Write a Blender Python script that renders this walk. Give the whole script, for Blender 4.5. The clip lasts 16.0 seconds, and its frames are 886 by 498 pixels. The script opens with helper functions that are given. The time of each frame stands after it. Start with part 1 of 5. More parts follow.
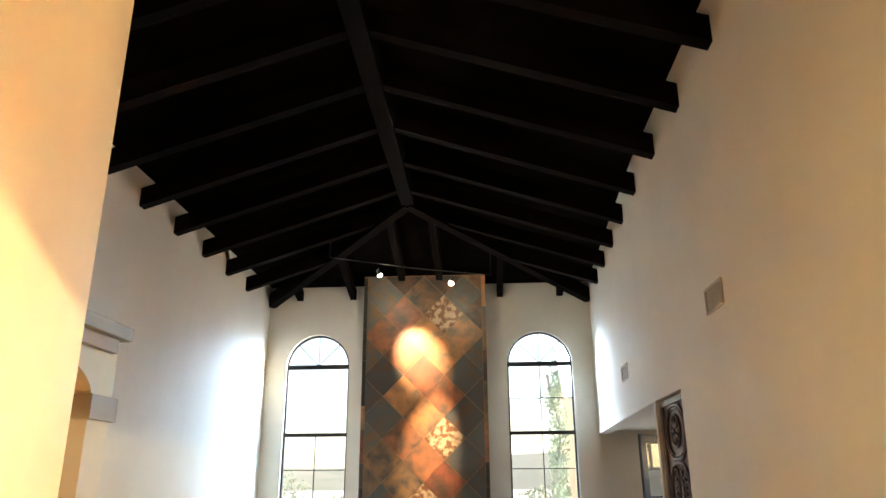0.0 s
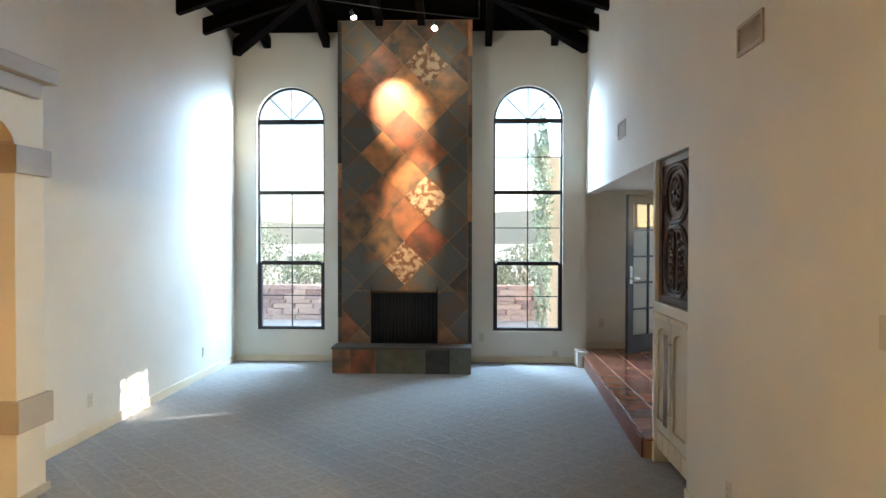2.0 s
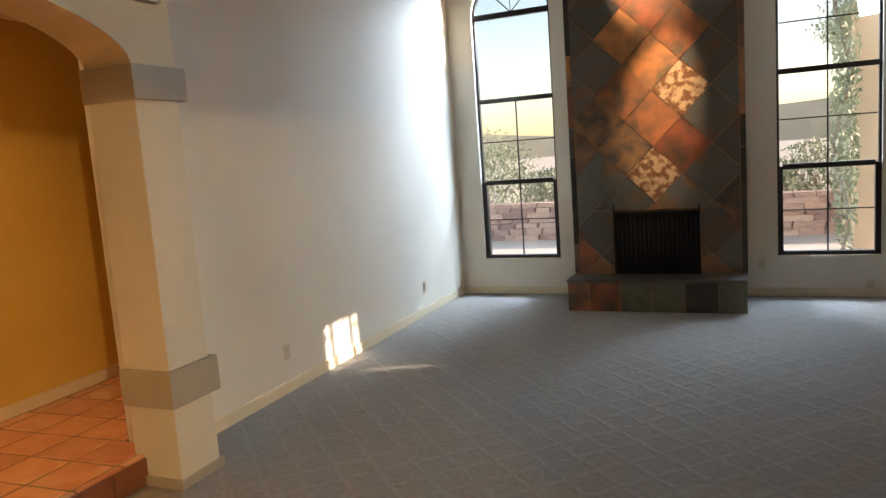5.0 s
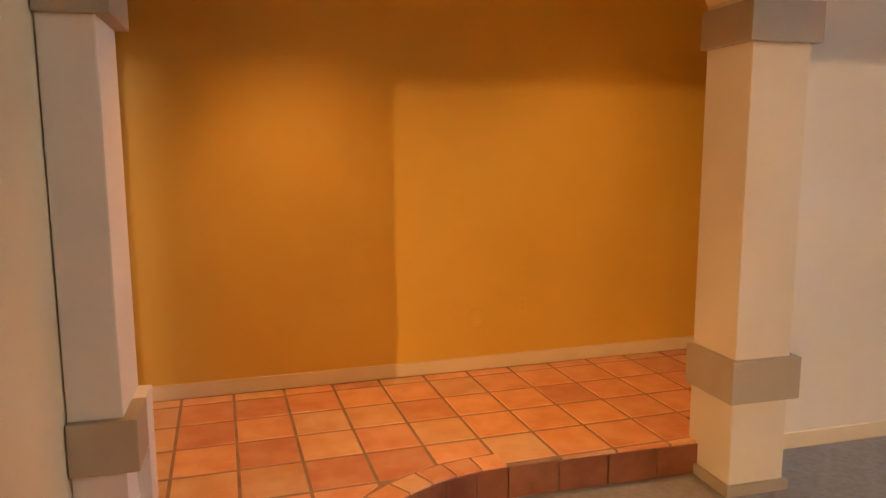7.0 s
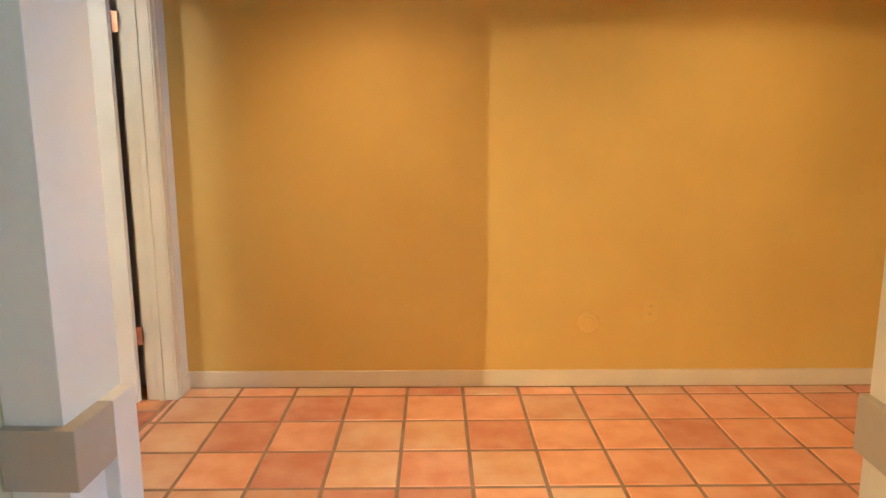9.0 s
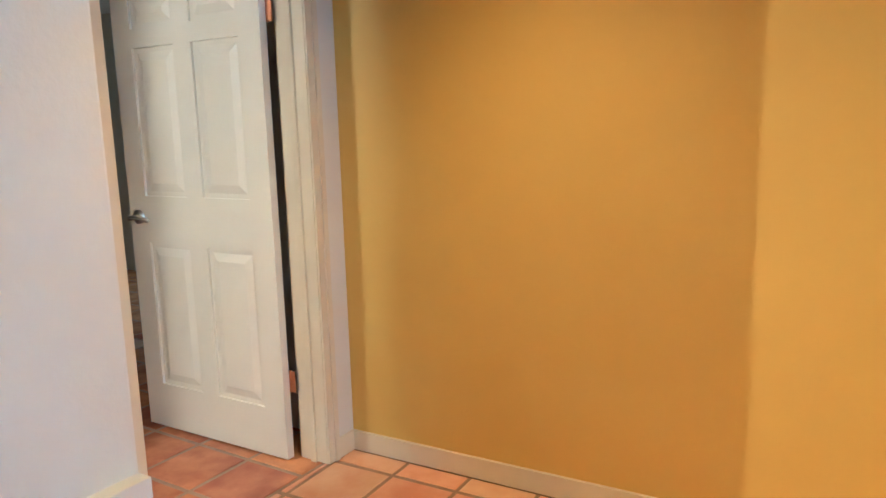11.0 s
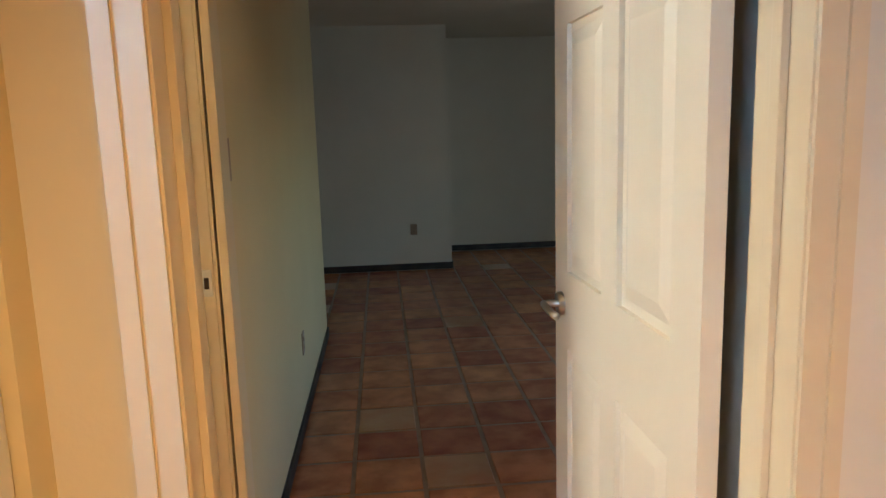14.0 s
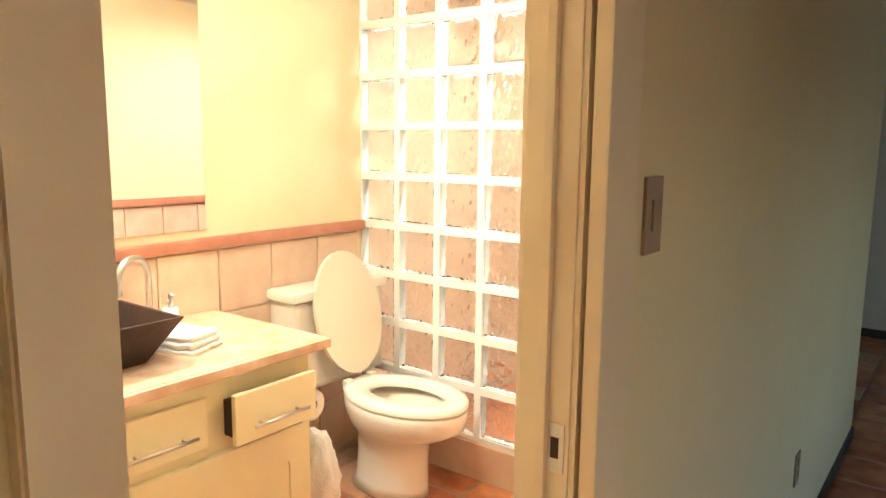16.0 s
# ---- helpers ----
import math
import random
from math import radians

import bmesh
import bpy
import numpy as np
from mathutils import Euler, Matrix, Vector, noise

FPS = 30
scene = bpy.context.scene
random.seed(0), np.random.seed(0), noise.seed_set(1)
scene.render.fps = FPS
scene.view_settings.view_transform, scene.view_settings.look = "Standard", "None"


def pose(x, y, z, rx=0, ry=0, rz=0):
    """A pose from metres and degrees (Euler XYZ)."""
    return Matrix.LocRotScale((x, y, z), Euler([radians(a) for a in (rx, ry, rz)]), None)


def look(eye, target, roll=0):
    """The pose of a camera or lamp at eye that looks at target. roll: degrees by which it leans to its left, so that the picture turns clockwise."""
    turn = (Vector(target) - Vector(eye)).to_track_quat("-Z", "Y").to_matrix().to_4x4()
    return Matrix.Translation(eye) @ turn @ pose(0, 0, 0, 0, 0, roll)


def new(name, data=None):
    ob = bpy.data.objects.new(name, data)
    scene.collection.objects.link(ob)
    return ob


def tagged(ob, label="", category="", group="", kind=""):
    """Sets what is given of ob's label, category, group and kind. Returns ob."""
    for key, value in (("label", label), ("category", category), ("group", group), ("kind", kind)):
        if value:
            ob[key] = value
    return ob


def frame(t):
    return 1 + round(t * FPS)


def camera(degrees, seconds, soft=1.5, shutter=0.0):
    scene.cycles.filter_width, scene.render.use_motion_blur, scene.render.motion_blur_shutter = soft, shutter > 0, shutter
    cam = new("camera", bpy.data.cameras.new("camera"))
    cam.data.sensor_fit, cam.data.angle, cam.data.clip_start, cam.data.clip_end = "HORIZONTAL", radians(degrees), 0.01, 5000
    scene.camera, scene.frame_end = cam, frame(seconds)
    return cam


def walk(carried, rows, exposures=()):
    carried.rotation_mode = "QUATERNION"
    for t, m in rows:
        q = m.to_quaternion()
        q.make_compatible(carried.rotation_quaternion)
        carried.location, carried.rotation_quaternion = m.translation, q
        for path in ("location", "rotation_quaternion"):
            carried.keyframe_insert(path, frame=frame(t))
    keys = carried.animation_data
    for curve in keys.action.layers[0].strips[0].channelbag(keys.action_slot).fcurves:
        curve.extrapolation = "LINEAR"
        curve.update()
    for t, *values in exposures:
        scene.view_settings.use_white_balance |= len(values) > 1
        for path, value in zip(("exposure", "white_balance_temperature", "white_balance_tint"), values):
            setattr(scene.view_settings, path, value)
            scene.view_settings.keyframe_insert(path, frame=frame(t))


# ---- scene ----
EXPOSURES = [(0.0, 2.25, 6600, 9), (1.0, 2.2, 6100, 8), (2.0, 2.0, 5900, 7), (3.0, 2.05, 6200, 11), (5.5, 1.1, 7600, 21), (6.5, 1.35, 8700, 34), (7.0, 1.5, 9400, 38), (8.0, 2.15, 7100, 18), (10.5, 2.15, 4900, 1), (12.5, 2.1, 5500, 2), (14.0, 2.35, 5500, 4), (15.0, 2.5, 5300, 3), (16.0, 2.65, 5400, 6)]
PATH = [
    (0, pose(-0.000, -0.000, 1.592, 108.20, 0.36, 3.42)),
    (0.5, pose(0.027, 0.041, 1.582, 105.01, 0.56, 2.27)),
    (1, pose(0.019, 0.191, 1.597, 98.85, 0.74, 2.85)),
    (1.5, pose(0.011, 0.409, 1.616, 93.14, 0.74, 1.89)),
    (2, pose(0.015, 0.653, 1.639, 89.04, -0.09, 2.24)),
    (2.5, pose(0.022, 0.832, 1.622, 83.74, -0.45, 2.23)),
    (3, pose(-0.013, 1.083, 1.615, 84.46, -1.13, 1.69)),
    (3.2, pose(-0.046, 1.165, 1.615, 83.31, 0.18, 1.83)),
    (5.5, pose(0.046, 2.370, 1.633, 81.91, 2.79, 37.66)),
    (6, pose(0.072, 2.558, 1.633, 81.80, 1.10, 56.55)),
    (6.5, pose(0.017, 2.733, 1.611, 81.66, 1.70, 66.90)),
    (7, pose(-0.108, 2.784, 1.585, 81.85, 0.19, 75.03)),
    (7.5, pose(-0.204, 3.021, 1.584, 81.52, 1.04, 82.02)),
    (8, pose(-0.303, 3.232, 1.586, 81.62, 0.61, 85.95)),
    (8.2, pose(-0.380, 3.263, 1.568, 81.51, 0.95, 86.07)),
    (10.3, pose(-1.560, 3.851, 1.519, 78.45, 0.30, 106.73)),
    (10.5, pose(-1.678, 3.854, 1.534, 79.40, 1.24, 108.57)),
    (11, pose(-2.027, 3.924, 1.513, 80.36, 1.49, 121.55)),
    (11.5, pose(-2.345, 3.862, 1.519, 79.20, 1.35, 132.60)),
    (12, pose(-2.696, 3.704, 1.499, 80.67, 1.83, 140.81)),
    (12.5, pose(-3.005, 3.588, 1.508, 78.47, 1.85, 150.58)),
    (13, pose(-3.213, 3.427, 1.592, 78.91, 1.42, 159.24)),
    (13.5, pose(-3.373, 3.199, 1.616, 79.62, 0.64, 167.08)),
    (14, pose(-3.532, 2.950, 1.630, 80.53, 1.69, 174.96)),
    (14.5, pose(-3.679, 2.709, 1.646, 80.17, 1.30, 190.02)),
    (15, pose(-3.719, 2.526, 1.640, 81.72, -0.88, 202.16)),
    (15.5, pose(-3.629, 2.246, 1.660, 82.53, -0.84, 208.43)),
    (16, pose(-3.511, 1.957, 1.677, 81.52, -0.55, 217.20)),
]
cam = camera(63.93, 16.0)
walk(cam, PATH, EXPOSURES)

# ---- world, sun, lamps ----
world = bpy.data.worlds.new("world")
scene.world = world
world.use_nodes = True
nt = world.node_tree
sky = nt.nodes.new("ShaderNodeTexSky")
sky.sky_type, sky.sun_disc = "NISHITA", False
SUN_DIR = Vector((1.0, 0.41, 0.277)).normalized()
sky.sun_elevation = math.asin(SUN_DIR.z)
sky.sun_rotation = math.atan2(SUN_DIR.x, SUN_DIR.y)
nt.links.new(sky.outputs[0], nt.nodes["Background"].inputs[0])
nt.nodes["Background"].inputs[1].default_value = 0.15


def lamp(name, kind, m, energy, colour, size=0.1, size_y=None, spot=None):
    d = bpy.data.lights.new(name, kind)
    d.energy, d.color = energy if kind == "SUN" else energy * 0.42, colour
    if kind == "AREA":
        d.size = size
        if size_y:
            d.shape, d.size_y = "RECTANGLE", size_y
    elif kind == "SUN":
        d.angle = size
    else:
        d.shadow_soft_size = size
    if spot:
        d.spot_size, d.spot_blend = radians(spot), 1.0
    ob = new(name, d)
    ob.matrix_world = m
    return ob


WARM = (1.0, 0.62, 0.27)
sun = lamp("sun", "SUN", look(SUN_DIR * 30, (0, 0, 0)), 5.0, (1.0, 0.93, 0.82), radians(0.5))
# Added area lamps at windows and door, out of sight, stand in for daylight.
lamp("daylight_fill", "AREA", look((-1.0, 12.3, 4.2), (-3.0, 8.6, 1.4)), 560, (0.50, 0.73, 1.0), 1.6, 1.0)
lamp("daylight_fill", "AREA", look((-0.6, 11.6, 3.7), (0.7, 9.0, 0.2)), 90, (0.62, 0.80, 1.0), 0.8, 1.0)
lamp("daylight_fill", "AREA", look((1.7, 12.0, 3.4), (-3.0, 4.0, 1.0)), 230, (0.48, 0.73, 1.0), 1.0, 0.9)
lamp("door_light", "AREA", look((3.06, 10.2, 1.3), (3.06, 8.0, 0.6)), 4, (0.80, 0.90, 1.0), 0.7, 1.9)
lamp("entry_lamp", "SPOT", look((-0.72, 1.5, 3.95), (-0.6, 1.05, 1.2)), 54, (1.0, 0.64, 0.26), 0.12, spot=160)
# Added fill spot from above; no fixture is known there.
lamp("room_fill", "SPOT", look((0.5, 1.2, 4.0), (0.9, 2.6, 0.0)), 4, WARM, 0.10, spot=140)
lamp("kitchen_lamp", "POINT", pose(3.0, 0.05, 2.26), 460, (1.0, 0.78, 0.44), 0.02)
# Two unseen ceiling spots, added to brighten the hall floor and ochre wall.
lamp("hall_fill", "SPOT", look((-3.55, 4.9, 2.69), (-3.6, 4.85, 0)), 36, WARM, 0.08, spot=118)
lamp("hall_fill", "SPOT", look((-3.45, 3.0, 2.69), (-3.5, 3.1, 0)), 72, WARM, 0.08, spot=118)
lamp("bath_lamp", "AREA", look((-1.10, 0.95, 2.42), (-3.6, 1.5, 1.3)), 30, (1.0, 0.88, 0.68), 0.5, 0.12)
# Unseen second lamp, added to brighten the yellow bathroom walls.
lamp("bath_lamp", "AREA", look((-2.0, 0.6, 2.55), (-1.6, 0.2, 0.8)), 8, (1.0, 0.88, 0.66), 0.4, 0.4)
lamp("shower_lamp", "AREA", look((-2.1, -1.1, 2.5), (-2.1, -1.2, 0)), 13, (1.0, 0.90, 0.76), 0.3, 0.3)
# Added lamp in an unseen west window opening, for the bedroom's daylight.
lamp("bedroom_light", "AREA", look((-6.43, -0.6, 1.3), (-5.8, -5.0, 0.0)), 6.5, (0.70, 0.84, 0.84), 1.4, 1.1)
SPOTS = ((-1.29, 8.45, 4.08, (-0.88, 9.45, 3.2)), (-0.38, 8.45, 3.96, (-0.72, 9.45, 2.02)))
for (sx, sy, sz, aim), (watts, cone) in zip(SPOTS, ((520, 34), (620, 25))):
    v = (Vector(aim) - Vector((sx, sy, sz))).normalized() * 0.07
    lamp("track_spot_light", "SPOT", look((sx + v.x, sy + v.y, sz + v.z), aim), watts, (1.0, 0.74, 0.46), 0.02, spot=cone)


# ---- materials ----
def mat(name, c, c2=None, rough=0.7, metal=0.0, scale=8.0, bump=0.1, bscale=60.0, vary=0.0, mix=(0.35, 0.65), **kw):
    """A principled material: two colours mixed by noise, fine relief, and a shift per piece."""
    m = bpy.data.materials.new(name)
    m.use_nodes = True
    t = m.node_tree
    p = t.nodes["Principled BSDF"]
    co = t.nodes.new("ShaderNodeTexCoord")
    big = t.nodes.new("ShaderNodeTexNoise")
    big.inputs["Scale"].default_value, big.inputs["Detail"].default_value = scale, 6
    t.links.new(co.outputs["Object"], big.inputs["Vector"])
    ramp = t.nodes.new("ShaderNodeValToRGB")
    c2 = c2 or tuple(v * 0.9 for v in c)
    ramp.color_ramp.elements[0].color, ramp.color_ramp.elements[1].color = (*c2, 1), (*c, 1)
    ramp.color_ramp.elements[0].position, ramp.color_ramp.elements[1].position = mix
    t.links.new(big.outputs["Fac"], ramp.inputs[0])
    out = ramp.outputs[0]
    if vary:
        info = t.nodes.new("ShaderNodeObjectInfo")
        off = t.nodes.new("ShaderNodeVectorMath")
        off.operation = "SCALE"
        off.inputs[0].default_value = (37, 53, 71)
        t.links.new(info.outputs["Random"], off.inputs["Scale"])
        add = t.nodes.new("ShaderNodeVectorMath")
        t.links.new(co.outputs["Object"], add.inputs[0])
        t.links.new(off.outputs[0], add.inputs[1])
        t.links.new(add.outputs[0], big.inputs["Vector"])
        hsv = t.nodes.new("ShaderNodeHueSaturation")
        rng = t.nodes.new("ShaderNodeMapRange")
        rng.inputs["To Min"].default_value, rng.inputs["To Max"].default_value = 1 - vary, 1 + vary
        t.links.new(info.outputs["Random"], rng.inputs["Value"])
        t.links.new(rng.outputs[0], hsv.inputs["Value"])
        h = t.nodes.new("ShaderNodeMapRange")
        h.inputs["To Min"].default_value, h.inputs["To Max"].default_value = 0.5 - vary * 0.03, 0.5 + vary * 0.06
        t.links.new(info.outputs["Random"], h.inputs["Value"])
        t.links.new(h.outputs[0], hsv.inputs["Hue"])
        t.links.new(out, hsv.inputs["Color"])
        out = hsv.outputs[0]
    t.links.new(out, p.inputs["Base Color"])
    p.inputs["Roughness"].default_value, p.inputs["Metallic"].default_value = rough, metal
    if bump:
        fine = t.nodes.new("ShaderNodeTexNoise")
        fine.inputs["Scale"].default_value, fine.inputs["Detail"].default_value = bscale, 3
        t.links.new(co.outputs["Object"], fine.inputs["Vector"])
        b = t.nodes.new("ShaderNodeBump")
        b.inputs["Strength"].default_value, b.inputs["Distance"].default_value = bump, 0.01
        t.links.new(fine.outputs["Fac"], b.inputs["Height"])
        t.links.new(b.outputs[0], p.inputs["Normal"])
    for k, v in kw.items():
        p.inputs[k.replace("_", " ")].default_value = v
    return m


CREAM = mat("cream_wall_paint", (0.74, 0.69, 0.59), (0.70, 0.65, 0.55), 0.75, scale=1.5, bump=0.07, bscale=60)
# Wall cream, dulled and warmed to carry the dim light on one pillar.
PILLAR = mat("shaded_cream_pillar_paint", (0.68, 0.60, 0.46), (0.64, 0.565, 0.43), 0.7, scale=2, bump=0.08, bscale=60)
YELLOW = mat("yellow_wall_paint", (0.74, 0.63, 0.39), (0.70, 0.59, 0.36), 0.6, scale=1.5, bump=0.06, bscale=60)
OCHRE = mat("ochre_wall_paint", (0.70, 0.445, 0.10), (0.64, 0.395, 0.082), 0.55, scale=1.2, bump=0.06, bscale=60)
BANDS = mat("taupe_band_paint", (0.42, 0.35, 0.25), (0.38, 0.315, 0.225), 0.6, scale=3, bump=0.15)
TRIM = mat("cream_trim_paint", (0.73, 0.625, 0.44), (0.69, 0.585, 0.41), 0.4, scale=4, bump=0.03)
DOORP = mat("white_door_paint", (0.82, 0.74, 0.60), (0.79, 0.71, 0.57), 0.4, scale=3, bump=0.05, bscale=30)
# Dark timber; the unlit roof's shade is put into these near-black colours.
BEAM = mat("shaded_dark_beam", (0.006, 0.004, 0.003), (0.003, 0.002, 0.0015), 0.85, scale=4, bump=0.4, bscale=25, Specular_IOR_Level=0.05)
DECK = mat("shaded_dark_deck", (0.005, 0.004, 0.0035), (0.003, 0.0025, 0.002), 0.95, scale=6, bump=0.3, bscale=20, Specular_IOR_Level=0.0)
WINFR = mat("dark_bronze_frame", (0.035, 0.030, 0.030), (0.025, 0.022, 0.022), 0.4, metal=0.4, scale=10, bump=0.02)
MORTAR = mat("grey_mortar", (0.38, 0.235, 0.15), (0.28, 0.17, 0.11), 0.9, scale=10, bump=0.4)
TILE = mat("terracotta_tile", (0.82, 0.41, 0.245), (0.70, 0.27, 0.145), 0.28, scale=7, bump=0.2, bscale=18, vary=0.16)
TILEY = mat("yellow_terracotta_tile", (0.80, 0.50, 0.30), (0.70, 0.33, 0.17), 0.28, scale=6, bump=0.2, bscale=18, vary=0.1)
# Passage copy of TILE, darkened so the passage's shade is in the colour.
TILESHADED = mat("shaded_red_tile", (0.34, 0.11, 0.065), (0.21, 0.065, 0.04), 0.16, scale=7, bump=0.2, bscale=18, vary=0.25)
# Tiles of the dim rooms: TILE and TILEY darkened for less light.
TILEROOM = mat("dimmed_terracotta_tile", (0.64, 0.25, 0.125), (0.40, 0.135, 0.075), 0.25, scale=7, bump=0.2, bscale=18, vary=0.22)
TILEPALE = mat("dimmed_ochre_tile", (0.54, 0.33, 0.18), (0.50, 0.23, 0.12), 0.28, scale=6, bump=0.2, bscale=18, vary=0.1)
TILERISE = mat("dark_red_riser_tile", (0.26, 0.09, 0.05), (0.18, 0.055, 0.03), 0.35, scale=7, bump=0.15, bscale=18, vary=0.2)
SLATE_RUST = mat("rust_slate", (0.46, 0.16, 0.075), (0.14, 0.09, 0.06), 0.4, scale=5, bump=0.6, bscale=14, vary=0.3)
SLATE_GREY = mat("green_grey_slate", (0.11, 0.11, 0.105), (0.17, 0.095, 0.055), 0.4, scale=5, bump=0.6, bscale=14, vary=0.3, mix=(0.36, 0.5))
SLATE_GREEN = mat("olive_slate", (0.15, 0.15, 0.11), (0.10, 0.105, 0.08), 0.45, scale=6, bump=0.5, bscale=14)
SLATE_BROWN = mat("brown_slate", (0.25, 0.12, 0.065), (0.06, 0.055, 0.05), 0.4, scale=6, bump=0.6, bscale=14, vary=0.3)
SLATE_PALE = mat("pale_mottled_slate", (0.55, 0.38, 0.24), (0.20, 0.09, 0.04), 0.45, scale=14, bump=0.6, bscale=20, mix=(0.45, 0.55))
SLATE_DARK = mat("charcoal_slate", (0.05, 0.045, 0.04), (0.02, 0.02, 0.02), 0.45, scale=6, bump=0.5, bscale=14)
SCREEN = mat("black_fire_screen", (0.012, 0.012, 0.012), (0.008, 0.008, 0.008), 0.55, metal=0.5, scale=60, bump=0.4, bscale=400)
CARVED = mat("polished_dark_walnut", (0.085, 0.042, 0.026), (0.05, 0.024, 0.016), 0.33, scale=6, bump=0.15, bscale=15)
CABP = mat("cream_cabinet_paint", (0.58, 0.52, 0.38), (0.54, 0.48, 0.35), 0.4, scale=4, bump=0.05)
VANP = mat("pale_yellow_cabinet_paint", (0.74, 0.66, 0.40), (0.70, 0.62, 0.37), 0.45, scale=4, bump=0.05)
STEEL = mat("brushed_nickel", (0.62, 0.60, 0.57), (0.55, 0.53, 0.50), 0.28, metal=1.0, scale=20, bump=0.02)
BRASS = mat("copper_hinge", (0.55, 0.24, 0.12), (0.42, 0.18, 0.09), 0.4, metal=0.8, scale=20, bump=0.05)
PLATE = mat("ivory_plastic", (0.60, 0.53, 0.41), (0.58, 0.51, 0.39), 0.4, scale=20, bump=0.0)
VENTM = mat("beige_vent_metal", (0.42, 0.33, 0.24), (0.38, 0.30, 0.21), 0.5, scale=20, bump=0.02)
TANPL = mat("tan_plastic", (0.36, 0.25, 0.17), (0.33, 0.23, 0.155), 0.4, scale=20, bump=0.0)
PORC = mat("white_porcelain", (0.82, 0.77, 0.66), (0.80, 0.75, 0.64), 0.12, scale=5, bump=0.0)
SEATM = mat("bone_toilet_seat", (0.76, 0.66, 0.50), (0.74, 0.64, 0.48), 0.3, scale=5, bump=0.0)
STONET = mat("tan_stone_tile", (0.72, 0.53, 0.39), (0.62, 0.43, 0.30), 0.35, scale=7, bump=0.15, bscale=20, vary=0.07)
COUNTER = mat("tan_stone_counter", (0.66, 0.47, 0.31), (0.52, 0.33, 0.20), 0.25, scale=12, bump=0.05)
LEDGE = mat("terracotta_ledge", (0.50, 0.22, 0.13), (0.42, 0.17, 0.10), 0.35, scale=12, bump=0.1)
TOWEL = mat("white_cloth", (0.80, 0.76, 0.70), (0.76, 0.72, 0.66), 0.95, scale=20, bump=0.5, bscale=150)
PAPER = mat("white_paper", (0.85, 0.83, 0.78), (0.82, 0.80, 0.75), 0.9, scale=20, bump=0.1)
CORE = mat("dark_cardboard_core", (0.05, 0.03, 0.02), None, 0.9, scale=20, bump=0.0)
SINKM = mat("dark_bronze_basin", (0.06, 0.035, 0.028), (0.04, 0.025, 0.02), 0.3, metal=0.6, scale=12, bump=0.1)
GROUT = mat("white_block_grout", (0.85, 0.83, 0.78), (0.80, 0.78, 0.73), 0.6, scale=20, bump=0.1)
GROUND = mat("pale_gravel", (0.62, 0.53, 0.46), (0.50, 0.44, 0.37), 0.95, scale=2, bump=0.5, bscale=30)
RUBBLE = mat("pink_sandstone", (0.58, 0.38, 0.32), (0.44, 0.29, 0.24), 0.9, scale=5, bump=0.6, bscale=20, vary=0.3)
STUCCO = mat("ochre_stucco", (0.78, 0.58, 0.40), (0.74, 0.54, 0.37), 0.9, scale=3, bump=0.4, bscale=40)
BARK = mat("grey_bark", (0.34, 0.28, 0.23), (0.24, 0.20, 0.16), 0.9, scale=8, bump=0.8, bscale=25)
LEAF = mat("grey_green_leaf", (0.42, 0.44, 0.30), (0.18, 0.21, 0.12), 0.6, scale=3, bump=0.1)
HILL = mat("dry_hill", (0.26, 0.22, 0.16), (0.16, 0.16, 0.10), 0.95, scale=0.05, bump=0.2, bscale=1)
ROOFT = mat("red_roof_tile", (0.50, 0.34, 0.27), (0.42, 0.28, 0.22), 0.8, scale=4, bump=0.4)
CORD = mat("dark_cord", (0.03, 0.03, 0.03), None, 0.5, scale=10, bump=0.0)


def glass(name, rough=0.0, tint=(1, 1, 1), bumpy=0.0):
    m = bpy.data.materials.new(name)
    m.use_nodes = True
    t = m.node_tree
    p = t.nodes["Principled BSDF"]
    p.inputs["Base Color"].default_value = (*tint, 1)
    p.inputs["Roughness"].default_value, p.inputs["Transmission Weight"].default_value, p.inputs["IOR"].default_value = rough, 1.0, 1.45
    if bumpy:
        co = t.nodes.new("ShaderNodeTexCoord")
        w = t.nodes.new("ShaderNodeTexNoise")
        w.inputs["Scale"].default_value, w.inputs["Detail"].default_value = 22, 1
        b = t.nodes.new("ShaderNodeBump")
        b.inputs["Strength"].default_value, b.inputs["Distance"].default_value = bumpy, 0.02
        t.links.new(co.outputs["Object"], w.inputs["Vector"])
        t.links.new(w.outputs["Fac"], b.inputs["Height"])
        t.links.new(b.outputs[0], p.inputs["Normal"])
    return m


PANE = glass("clear_pane")
BLOCKG = glass("wavy_block_glass", 0.05, (0.95, 1.0, 0.97), 0.6)
MIRROR = mat("mirror_silver", (0.92, 0.92, 0.90), (0.92, 0.92, 0.90), 0.01, metal=1.0, bump=0.0)


def bulb_mat(name, colour, power):
    m = bpy.data.materials.new(name)
    m.use_nodes = True
    p = m.node_tree.nodes["Principled BSDF"]
    p.inputs["Emission Color"].default_value = (*colour, 1)
    p.inputs["Emission Strength"].default_value = power
    return m


BULB = bulb_mat("glowing_bulb", (1.0, 0.85, 0.6), 110)


